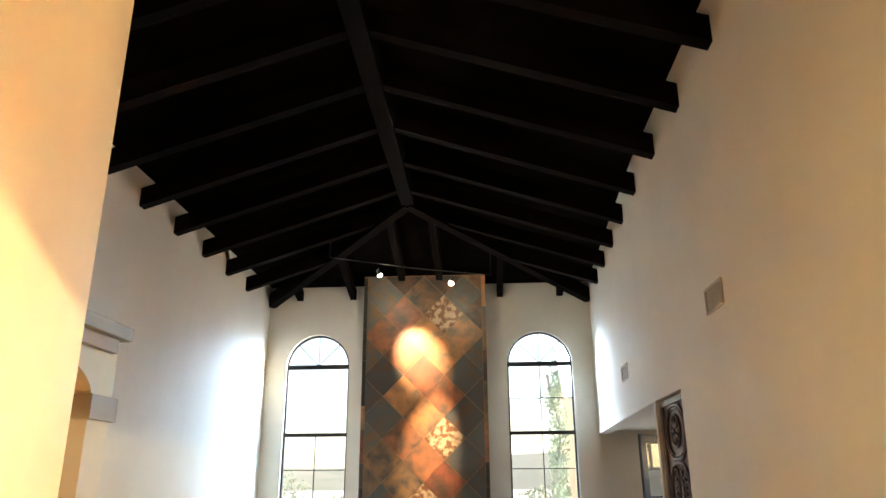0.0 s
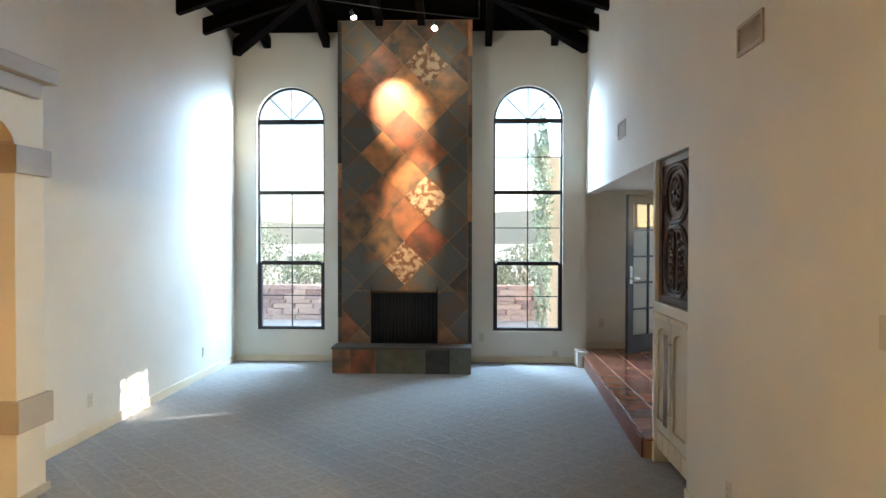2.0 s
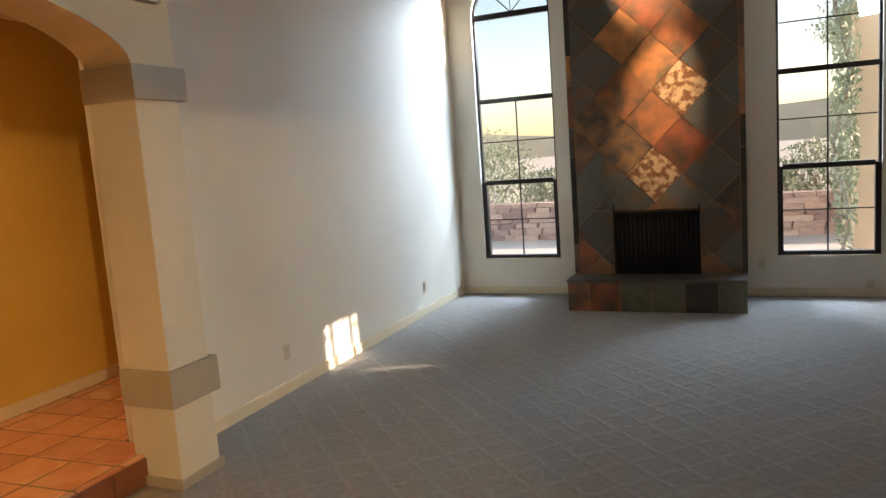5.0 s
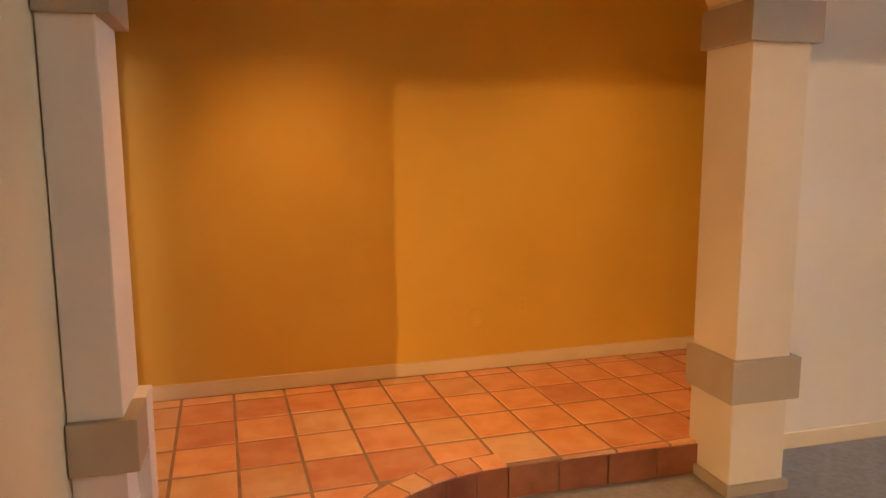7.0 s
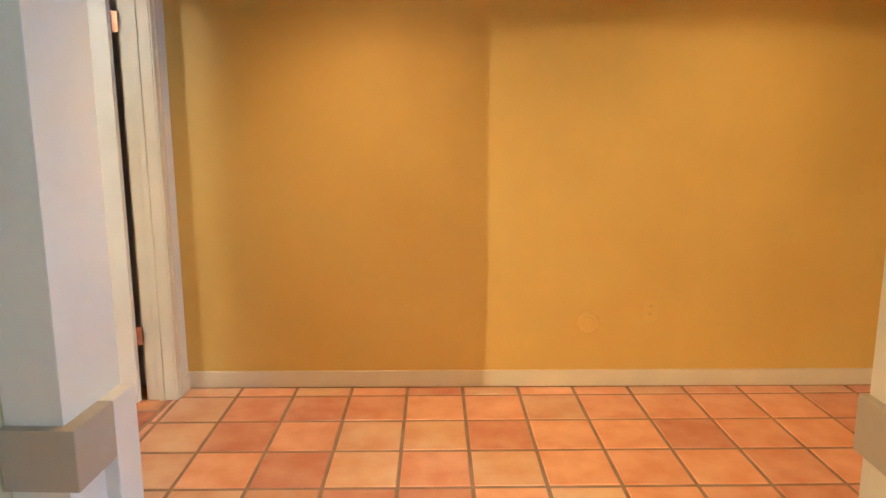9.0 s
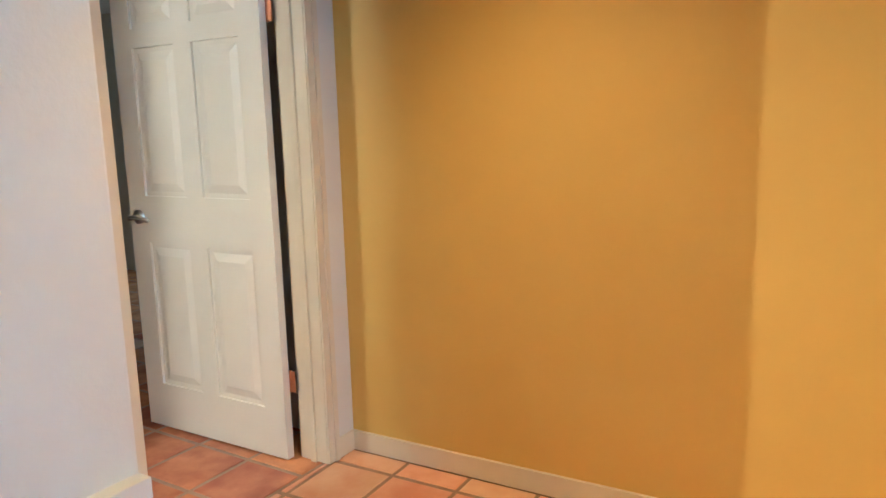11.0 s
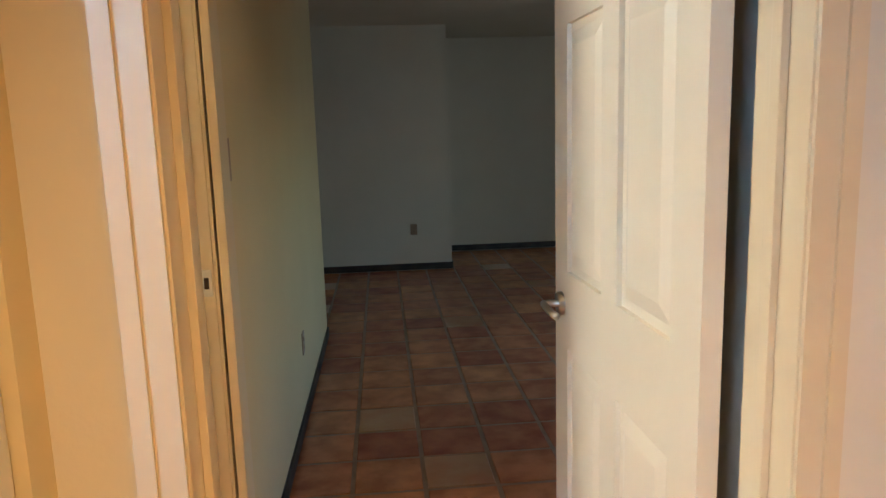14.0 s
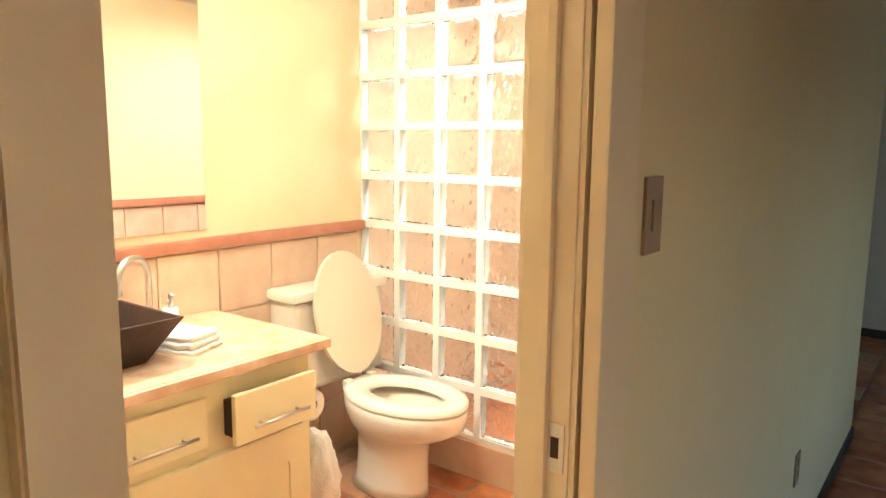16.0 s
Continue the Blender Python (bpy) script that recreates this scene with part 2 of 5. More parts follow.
def carpet_mat():
    """Grey cut-pile carpet with a raised diamond lattice of short dashes."""
    m = mat("grey_carpet", (0.31, 0.285, 0.26), (0.255, 0.232, 0.21), 0.95, scale=30, bump=0.0)
    t = m.node_tree
    p = t.nodes["Principled BSDF"]
    co = t.nodes.new("ShaderNodeTexCoord")
    rot = t.nodes.new("ShaderNodeMapping")
    rot.inputs["Rotation"].default_value = (0, 0, radians(45))
    t.links.new(co.outputs["Object"], rot.inputs["Vector"])
    waves = []
    for d in ("X", "Y"):
        w = t.nodes.new("ShaderNodeTexWave")
        w.bands_direction, w.wave_profile = d, "SIN"
        w.inputs["Scale"].default_value, w.inputs["Distortion"].default_value = 1.6, 1.2
        w.inputs["Detail Scale"].default_value = 8
        t.links.new(rot.outputs[0], w.inputs["Vector"])
        pw = t.nodes.new("ShaderNodeMath")
        pw.operation = "POWER"
        pw.inputs[1].default_value = 14
        t.links.new(w.outputs["Fac"], pw.inputs[0])
        waves.append(pw)
    mx = t.nodes.new("ShaderNodeMath")
    mx.operation = "MAXIMUM"
    t.links.new(waves[0].outputs[0], mx.inputs[0])
    t.links.new(waves[1].outputs[0], mx.inputs[1])
    fine = t.nodes.new("ShaderNodeTexNoise")
    fine.inputs["Scale"].default_value = 220
    t.links.new(co.outputs["Object"], fine.inputs["Vector"])
    ad = t.nodes.new("ShaderNodeMath")
    ad.operation = "MULTIPLY_ADD"
    ad.inputs[1].default_value = 0.9
    t.links.new(mx.outputs[0], ad.inputs[0])
    t.links.new(fine.outputs["Fac"], ad.inputs[2])
    b = t.nodes.new("ShaderNodeBump")
    b.inputs["Strength"].default_value, b.inputs["Distance"].default_value = 0.5, 0.009
    t.links.new(ad.outputs[0], b.inputs["Height"])
    t.links.new(b.outputs[0], p.inputs["Normal"])
    base = p.inputs["Base Color"].links[0].from_socket
    mixn = t.nodes.new("ShaderNodeMix")
    mixn.data_type = "RGBA"
    mixn.inputs["B"].default_value = (0.41, 0.378, 0.345, 1)
    sc = t.nodes.new("ShaderNodeMath")
    sc.operation = "MULTIPLY"
    sc.inputs[1].default_value = 0.22
    t.links.new(mx.outputs[0], sc.inputs[0])
    t.links.new(sc.outputs[0], mixn.inputs["Factor"])
    t.links.new(base, mixn.inputs["A"])
    t.links.new(mixn.outputs["Result"], p.inputs["Base Color"])
    return m


CARPET = carpet_mat()


# ---- mesh helpers ----
def bx(bm, x0, x1, y0, y1, z0, z1, m=None):
    """Adds a box to bm."""
    mm = Matrix.Translation(((x0 + x1) / 2, (y0 + y1) / 2, (z0 + z1) / 2)) @ Matrix.Diagonal((abs(x1 - x0), abs(y1 - y0), abs(z1 - z0), 1))
    return bmesh.ops.create_cube(bm, size=1, matrix=(m or Matrix()) @ mm)["verts"]


def part(name, bm, material, parent=None, label="", kind="", bevel=0.0, smooth=False):
    """Links bm as one mesh object, a part of parent when that is given."""
    if bevel:
        bmesh.ops.bevel(bm, geom=list(bm.edges), offset=bevel, segments=2, profile=0.7, affect="EDGES", clamp_overlap=True)
    bmesh.ops.recalc_face_normals(bm, faces=bm.faces)
    me = bpy.data.meshes.new(name)
    bm.to_mesh(me)
    bm.free()
    if smooth:
        for f in me.polygons:
            f.use_smooth = True
    me.materials.append(material)
    ob = new(name, me)
    ob.parent = parent
    return tagged(ob, label=label, kind=kind)


def box(name, x0, x1, y0, y1, z0, z1, material, parent=None, label="", kind="", bevel=0.0, m=None):
    bm = bmesh.new()
    bx(bm, x0, x1, y0, y1, z0, z1, m)
    return part(name, bm, material, parent, label, kind, bevel)


def wall(name, x0, x1, y0, y1, z0, z1, material):
    return box(name, x0, x1, y0, y1, z0, z1, material, kind="structure")


def thing(name, m, label, category, group=""):
    ob = new(name)
    ob.empty_display_size = 0.1
    ob.matrix_world = m
    return tagged(ob, label=label, category=category, group=group)


def prism(bm, pts, lift):
    """Adds the flat polygon pts, thickened by the vector lift."""
    lift = Vector(lift)
    a = [bm.verts.new(p) for p in pts]
    b = [bm.verts.new(Vector(p) + lift) for p in pts]
    n = len(pts)
    bm.faces.new(a)
    bm.faces.new(b[::-1])
    for i in range(n):
        bm.faces.new((a[i], a[(i + 1) % n], b[(i + 1) % n], b[i]))


def cyl(bm, p, q, r, r2=None, seg=14):
    """Adds a rod from p to q."""
    p, q = Vector(p), Vector(q)
    d = q - p
    m = Matrix.Translation((p + q) / 2) @ d.to_track_quat("Z", "Y").to_matrix().to_4x4()
    return bmesh.ops.create_cone(bm, cap_ends=True, segments=seg, radius1=r, radius2=r if r2 is None else r2, depth=d.length, matrix=m)


def tube(bm, pts, r, seg=8):
    """Adds a round bar that follows pts."""
    pts = [Vector(p) for p in pts]
    rings = []
    for i, p in enumerate(pts):
        d = (pts[min(i + 1, len(pts) - 1)] - pts[max(i - 1, 0)]).normalized()
        q = d.to_track_quat("Z", "Y")
        rings.append([bm.verts.new(p + q @ Vector((r * math.cos(a), r * math.sin(a), 0))) for a in (2 * math.pi * k / seg for k in range(seg))])
    for a, b in zip(rings, rings[1:]):
        for k in range(seg):
            bm.faces.new((a[k], a[(k + 1) % seg], b[(k + 1) % seg], b[k]))
    bm.faces.new(rings[0][::-1])
    bm.faces.new(rings[-1])


def beam(name, p, q, w, h, material, parent=None, label="", kind=""):
    """A squared timber from p to q, its underside on that line."""
    p, q = Vector(p), Vector(q)
    d = (q - p).normalized()
    side = d.cross(Vector((0, 0, 1))).normalized() * w / 2
    up = side.cross(d).normalized() * h
    if up.z < 0:
        up = -up
    bm = bmesh.new()
    prism(bm, [p - side, p + side, p + side + up, p - side + up], q - p)
    return part(name, bm, material, parent, label, kind, bevel=0.006)


# ---- large structure ----
XW, YN, ZT = -3.10, 9.94, 4.34
FZ = 0.165
HALLX, DOORY = -4.264, 2.06


def east(y):
    """The east wall's face, slightly out of square towards the north."""
    return 1.356 + max(0.0, y - 5.9) * 0.038


def ochre(y):
    """The ochre wall's face, slightly out of square too."""
    return HALLX - max(0.0, y - DOORY) * 0.037


wall("floor", XW, 1.58, -3.2, YN, -0.12, 0.0, CARPET)
wall("ground_slab", -7.0, 4.2, -6.4, YN + 0.2, -0.3, -0.13, MORTAR)


def arched_window_wall(x0, x1):
    """One stretch of the north wall with a round-headed opening in it."""
    cx, r, zs, sill = (x0 + x1) / 2, (x1 - x0) / 2, 3.16, 0.40
    bm = bmesh.new()
    bx(bm, x0, x1, YN, YN + 0.13, 0, sill)
    n = 24
    for i in range(n):
        a, b = math.pi * i / n, math.pi * (i + 1) / n
        pa, pb = (cx + r * math.cos(a), zs + r * math.sin(a)), (cx + r * math.cos(b), zs + r * math.sin(b))
        prism(bm, [(pa[0], YN, pa[1]), (pa[0], YN, ZT), (pb[0], YN, ZT), (pb[0], YN, pb[1])], (0, 0.13, 0))
    bmesh.ops.remove_doubles(bm, verts=bm.verts, dist=0.0002)
    return part("wall_north", bm, CREAM, kind="structure")


WINS = ((-2.81, -1.91), (0.31, 1.21))
for a, b in WINS:
    arched_window_wall(a, b)
for a, b in ((XW, -2.81), (-1.91, 0.31), (1.21, 1.52)):
    wall("wall_north", a, b, YN, YN + 0.13, 0, ZT, CREAM)


def arched_window(x0, x1, upper):
    """A tall bronze window: fanlight, fixed middle, sash below. Sits in the wall's outer half."""
    cx, r, zs, sill = (x0 + x1) / 2, (x1 - x0) / 2, 3.16, 0.40
    w = tagged(new("window_1" if cx < 0 else "window_2"), kind="structure")
    w.location = (cx, YN + 0.07, sill)
    w.empty_display_size = 0.1
    y0, y1 = -0.02, 0.03
    R = r - 0.002
    bm = bmesh.new()
    bx(bm, -R, -R + 0.022, y0, y1, 0.9, zs - sill)
    bx(bm, R - 0.022, R, y0, y1, 0.9, zs - sill)
    bx(bm, -R, -R + 0.05, y0 - 0.02, y1, 0.0, 0.9)
    bx(bm, R - 0.05, R, y0 - 0.02, y1, 0.0, 0.9)
    bx(bm, -R + 0.05, R - 0.05, y0 - 0.02, y1, 0.0, 0.05)
    bx(bm, -R + 0.05, R - 0.05, y0 - 0.02, y1, 0.87, 0.92)
    bx(bm, -R + 0.022, R - 0.022, y0, y1, 1.80, 1.85)
    bx(bm, -R + 0.022, R - 0.022, y0, y1, zs - sill - 0.03, zs - sill + 0.03)
    n = 24
    for i in range(n):
        a, b = math.pi * i / n, math.pi * (i + 1) / n
        q = [(k * math.cos(t), y0, zs - sill + k * math.sin(t)) for k, t in ((R - 0.022, a), (R, a), (R, b), (R - 0.022, b))]
        prism(bm, q, (0, y1 - y0, 0))
    part("window_frame", bm, WINFR, w)
    bm = bmesh.new()
    for za, zb in ((0.05, 0.87), (0.92, 1.80)) + (((1.85, 2.73),) if upper else ()):
        bx(bm, -0.007, 0.007, 0, 0.015, za, zb)
        zm = (za + zb) / 2
        bx(bm, -R + 0.03, R - 0.03, 0.001, 0.014, zm - 0.006, zm + 0.006)
    for t in (45, 90, 135):
        p = Vector((0, 0.007, zs - sill + 0.02))
        e = p + Vector((math.cos(radians(t)), 0, math.sin(radians(t)))) * (R - 0.03)
        cyl(bm, p, e, 0.007, seg=6)
    part("glazing_bar", bm, WINFR, w)
    for k, (za, zb) in enumerate(((0.04, 0.88), (0.91, 1.81), (1.84, 2.74))):
        g = box("pane", -R + 0.02, R - 0.02, 0.016, 0.020, za, zb, PANE, w)
        g.visible_shadow = False
    bm = bmesh.new()
    prism(bm, [((R - 0.02) * math.cos(math.pi * i / n), 0.016, zs - sill + 0.02 + (R - 0.03) * math.sin(math.pi * i / n)) for i in range(n + 1)], (0, 0.004, 0))
    part("pane", bm, PANE, w).visible_shadow = False
    box("window_sill", -R, R, -0.07, -0.02, 0.0, 0.012, TRIM, w)
    return w


arched_window(*WINS[0], False)
arched_window(*WINS[1], True)

# west wall north of the arch, hall and room walls
wall("wall_west", XW - 0.16, XW, 5.10, YN, 0, ZT, CREAM)
wall("wall_west", XW - 0.16, XW, 2.12, 5.10, 2.56, ZT, CREAM)
bm = bmesh.new()
prism(bm, [(HALLX, DOORY - 0.004, 0), (ochre(6.9), 6.9, 0), (HALLX - 0.35, 6.9, 0), (HALLX - 0.35, DOORY - 0.004, 0)], (0, 0, 2.72))
part("wall_ochre", bm, OCHRE, kind="structure")
wall("wall_hall_north", HALLX - 0.35, XW - 0.16, 6.9, 7.05, 0, 2.72, OCHRE)
wall("ceiling_hall", HALLX - 0.35, XW - 0.001, 2.12, 7.05, 2.72, 2.8, CREAM)
wall("wall_corner", XW + 0.36, -1.252, 1.97, 2.12, 0, ZT, YELLOW)
wall("wall_stub", -1.40, -1.252, 1.42, 1.97, 0, ZT, YELLOW)
wall("wall_bath_corner", -1.70, -1.55, 1.42, 1.97, 0, 2.69, YELLOW)
wall("wall_bath_east", -1.06, -0.94, -1.9, 1.3, 0, ZT, YELLOW)
wall("wall_jog", -1.55, -1.0, 1.3, 1.42, 0, ZT, YELLOW)
bm = bmesh.new()
prism(bm, [(-1.2505, 2.119, 0), (-0.78, 0.905, 0), (-0.78, 0.80, 0), (-0.937, 0.80, 0), (-0.937, 1.305, 0), (-1.25, 1.45, 0), (-1.30, 1.50, 0), (-1.30, 2.0, 0)], (0, 0, ZT))
part("wall_splay", bm, YELLOW, kind="structure")
wall("wall_upper", XW, XW + 0.36, 1.97, 2.12, 0, ZT, YELLOW)
wall("wall_south", -0.94, 1.36, -3.2, -3.05, 0, ZT + 0.8, CREAM)

# east wall with the passage to the raised floor
bm = bmesh.new()
ys = [-3.2, 5.9]
bx(bm, 1.356, 1.51, -3.2, 0.40, 0, ZT)
bx(bm, 1.356, 1.51, 0.40, 2.30, 2.20, ZT)
bx(bm, 1.356, 1.51, 2.30, 5.09, 0, ZT)
bx(bm, 1.356, 1.51, 5.09, 5.90, 2.20, ZT)
bx(bm, 1.356, 1.51, 5.87, 5.93, 0, 2.20)
bx(bm, 1.356, 1.51, 5.09, 5.87, 1.105, 1.175)
bx(bm, 1.475, 1.51, 5.09, 5.87, 0, 2.20)
prism(bm, [(1.356, 5.90, 2.20), (1.51, 5.90, 2.20), (1.66, YN, 2.20), (east(YN), YN, 2.20)], (0, 0, ZT - 2.2))
part("wall_east", bm, CREAM, kind="structure")
wall("wall_kitchen_east", 4.6, 4.75, -0.6, 3.0, 0, 2.55, CREAM)
wall("wall_kitchen_south", 1.51, 4.6, -0.75, -0.6, 0, 2.55, CREAM)
wall("wall_kitchen_north", 3.45, 4.6, 2.85, 3.0, 0, 2.55, CREAM)
wall("ceiling_kitchen", 1.51, 4.75, -0.75, 3.0, 2.55, 2.65, CREAM)
wall("floor_kitchen", 1.58, 4.6, -0.6, 3.0, -0.12, 0, TILE)
# Unseen opening, slit and bars, added to shape the sun patch and streak.
for y0, y1, z0, z1 in ((3.0, 9.435, 0, 2.25), (9.435, 9.52, 0, 1.58), (9.435, 9.52, 1.75, 2.25), (9.52, 9.535, 0, 2.25),
                       (9.535, 10.075, 0, 1.79), (9.535, 10.075, 2.17, 2.25), (10.075, 10.15, 0, 2.25)):
    wall("wall_passage_east", 3.45, 3.50, y0, y1, z0, z1, CREAM)
patch_opening = tagged(new("sun_patch_opening"), kind="structure")
bm = bmesh.new()
for y in (9.65, 9.95):
    bx(bm, 3.47, 3.485, y - 0.022, y + 0.022, 1.79, 2.17)
for y0, y1 in ((9.535, 9.628), (9.972, 10.075)):
    bx(bm, 3.47, 3.485, y0, y1, 2.065, 2.10)
part("glazing_bar", bm, WINFR, patch_opening)
wall("wall_passage_south", 1.51, 3.5, 3.0, 3.15, 0, 2.25, CREAM)
wall("ceiling_passage", 1.50, 3.60, 3.0, 10.3, 2.25, 2.35, CREAM)
wall("wall_passage_north", 1.52, 2.68, 10.15, 10.3, 0, 2.25, CREAM)
wall("wall_passage_north", 3.45, 3.50, 10.15, 10.3, 0, 2.25, CREAM)
wall("wall_passage_north", 2.68, 3.45, 10.15, 10.3, 2.20, 2.25, CREAM)
wall("wall_passage_return", 1.46, 1.52, YN + 0.13, 10.3, 0, 2.35, CREAM)
bm = bmesh.new()
prism(bm, [(1.304, 5.94, 0), (3.5, 5.94, 0), (3.5, 10.15, 0), (1.46, 10.15, 0), (1.46, 9.6, 0)], (0, 0, FZ - 0.006))
bx(bm, 1.52, 3.5, 3.15, 5.94, 0, FZ - 0.006)
platform_east = part("floor_east", bm, MORTAR, kind="structure")
wall("plinth_end", 1.36, 1.50, 9.62, YN - 0.003, 0, FZ + 0.03, CREAM)

# door wall, corridor, bathroom shell, bedroom
XJ, XC = -4.085, -3.27
wall("wall_door", HALLX, XJ - 0.02, DOORY - 0.13, DOORY, 0, 2.72, CREAM)
wall("wall_door", XC + 0.02, XW + 0.02, DOORY - 0.13, DOORY, 0, 2.72, CREAM)
wall("wall_door", XJ - 0.02, XC + 0.02, DOORY - 0.13, DOORY, 2.22, 2.72, YELLOW)
XH = -3.087
wall("wall_corridor", XH, XH + 0.07, 1.755, DOORY - 0.13, 0, 2.7, YELLOW)
wall("wall_corridor", XH, XH + 0.07, -2.16, 1.095, 0, 2.7, YELLOW)
wall("wall_corridor", XH, XH + 0.07, 1.095, 1.755, 2.215, 2.7, YELLOW)
wall("wall_bath_north", XH + 0.07, -1.74, 1.85, 1.97, 0, 2.7, YELLOW)
wall("wall_bath_shower", XH + 0.07, -1.06, -1.9, -1.78, 0, 2.7, STONET)
wall("shower_side", -1.075, -1.06, -1.78, -0.68, FZ, 2.6, STONET)
wall("ceiling_bath", XH + 0.07, -1.06, -1.9, 1.36, 2.6, 2.69, TRIM)
wall("ceiling_bath", XH + 0.07, -1.62, 1.36, 1.95, 2.6, 2.69, TRIM)
wall("ceiling_bedroom", -6.6, -1.0, -6.0, -1.95, 2.7, 2.8, CREAM)
wall("ceiling_corridor", -6.6, XH + 0.11, -1.95, DOORY - 0.131, 2.7, 2.8, CREAM)
wall("wall_bedroom_south", -4.25, -1.0, -5.8, -4.55, 0, 2.7, CREAM)
wall("wall_bedroom_south", -6.6, -4.25, -5.8, -5.65, 0, 2.7, CREAM)
wall("wall_bedroom_north", -3.007, -1.0, -2.16, -1.95, 0, 2.7, CREAM)
wall("wall_bedroom_north", -6.6, HALLX - 0.15, 1.93, 2.06, 0, 2.7, CREAM)
wall("wall_bedroom_east", -1.1, -1.0, -4.55, -2.16, 0, 2.7, CREAM)
# Unseen wall added behind the open door so its hinge gap stays dark.
wall("wall_gap_backing", -4.42, -4.30, 0.7, 1.926, 0, 2.7, CREAM)
for y0, y1, z0, z1 in ((-5.8, -1.3, 0, 2.7), (0.1, 2.06, 0, 2.7), (-1.3, 0.1, 0, 0.7), (-1.3, 0.1, 1.9, 2.7)):
    wall("wall_bedroom_west", -6.6, -6.45, y0, y1, z0, z1, CREAM)
bm = bmesh.new()
bx(bm, -6.45, -1.1, -5.65, 1.9, 0, FZ - 0.006)
bx(bm, HALLX, XH, 1.9, 2.124, 0, FZ - 0.006)
floor_rooms = part("floor_rooms", bm, MORTAR, kind="structure")

# raised hall floor with its curved nosing
EX = -2.98
CCX, CCY, CR = -2.08, 3.85, 0.90
edge = [(EX, 4.87)] + [(EX, y) for y in (4.5, 4.2)]
edge += [(CCX - CR * math.cos(radians(a)), CCY - CR * math.sin(radians(a))) for a in range(0, 91, 6)]
edge += [(-1.70, CCY - CR)]
bm = bmesh.new()
prism(bm, [(x - 0.002, y - 0.002, 0) for x, y in edge] + [(-1.705, 2.125, 0), (HALLX, 2.125, 0), (HALLX - 0.2, 6.9, 0), (XW - 0.16, 6.9, 0), (XW - 0.16, 4.87, 0)], (0, 0, FZ - 0.006))
floor_hall = part("floor_hall", bm, MORTAR, kind="structure")


# arch wall between living room and hall
def arch_wall():
    a = tagged(new("wall_arch"), kind="structure")
    a.empty_display_size = 0.1
    x0, x1 = -3.045, -2.73
    ya, yb, zs, rise = 2.307, 4.83, 2.18, 0.32
    bm = bmesh.new()
    n = 32
    cy, ry = (ya + yb) / 2, (yb - ya) / 2
    for i in range(n):
        p, q = math.pi * i / n, math.pi * (i + 1) / n
        pa = (cy + ry * math.cos(p), zs + rise * math.sin(p) + 0.001)
        pb = (cy + ry * math.cos(q), zs + rise * math.sin(q) + 0.001)
        prism(bm, [(x0, pa[0], pa[1]), (x0, pa[0], 2.56), (x0, pb[0], 2.56), (x0, pb[0], pb[1])], (x1 - x0, 0, 0))
    bx(bm, x0, x1, yb, 5.12, zs, 2.56)
    bx(bm, x0, x1, 2.125, ya, zs, 2.56)
    bmesh.ops.remove_doubles(bm, verts=bm.verts, dist=0.0003)
    part("arch", bm, YELLOW, a)
    box("cornice", XW + 0.002, x1 + 0.05, 2.125, 5.03, 2.50, 2.60, BANDS, a, bevel=0.006)
    box("cornice", XW + 0.002, x1 + 0.11, 2.125, 5.12, 2.60, 2.70, BANDS, a, bevel=0.012)
    for y0, y1, s in ((yb, 5.12, 1), (2.125, ya, -1)):
        ext0, ext1 = (y0 - 0.035, y1 + 0.035) if s > 0 else (y0, y1 + 0.05)
        xb = x0 if s > 0 else -3.085
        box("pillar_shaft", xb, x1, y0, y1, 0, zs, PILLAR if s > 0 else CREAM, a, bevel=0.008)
        xc = xb - 0.001 if s > 0 else -2.93
        box("pillar_band", xc, x1 + 0.035, ext0, ext1, 0.445, 0.64, BANDS, a, bevel=0.006)
        if s < 0:
            box("pillar_band", xb - 0.001, xc - 0.002, ext0, ext1, 0.0, 0.64, CREAM, a, "cream painted low offset on the pillar side", bevel=0.006)
        box("pillar_cap", xb - 0.001, x1 + 0.035, ext0, ext1, 2.02, 2.19, BANDS, a, bevel=0.006)
    box("pillar_back", XW - 0.159, x0 - 0.002, 4.99, 5.12, 0, 2.56, CREAM, a)
    box("pillar_base", x0, x1 + 0.02, yb - 0.02, 5.14, 0, 0.05, BANDS, a, bevel=0.004)
    return a


arch_wall()

# baseboards
bm = bmesh.new()
for x0, x1, y0, y1, z in ((XW, XW + 0.014, 5.17, YN, 0), (XW + 0.014, -1.66, YN - 0.014, YN, 0), (0.05, 1.36, YN - 0.014, YN, 0), (1.342, 1.356, -3.0, 5.09, 0),
                          (-1.69, -1.252, 2.12, 2.134, 0),
                          (HALLX + 0.014, -4.14, DOORY, DOORY + 0.014, FZ),
                          (1.52, 2.68, 10.136, 10.15, FZ), (1.52, 1.534, YN + 0.2, 10.136, FZ)):
    bx(bm, x0, x1, y0, y1, z, z + 0.085)
prism(bm, [(HALLX, DOORY, FZ), (ochre(6.9), 6.9, FZ), (ochre(6.9) + 0.014, 6.9, FZ), (HALLX + 0.014, DOORY, FZ)], (0, 0, 0.085))
part("baseboard", bm, TRIM, kind="structure", bevel=0.003)

# Near-black strip standing in for the shadow line along these walls' foot.
bm = bmesh.new()
for x0, x1, y0, y1 in ((XH - 0.012, XH, -2.16, 0.98), (-4.25, -1.1, -4.55, -4.537), (-6.45, -4.25, -5.65, -5.637), (-4.264, -4.25, -5.637, -4.55)):
    bx(bm, x0, x1, y0, y1, FZ, FZ + 0.07)
part("baseboard", bm, SLATE_DARK, kind="structure", bevel=0.003)

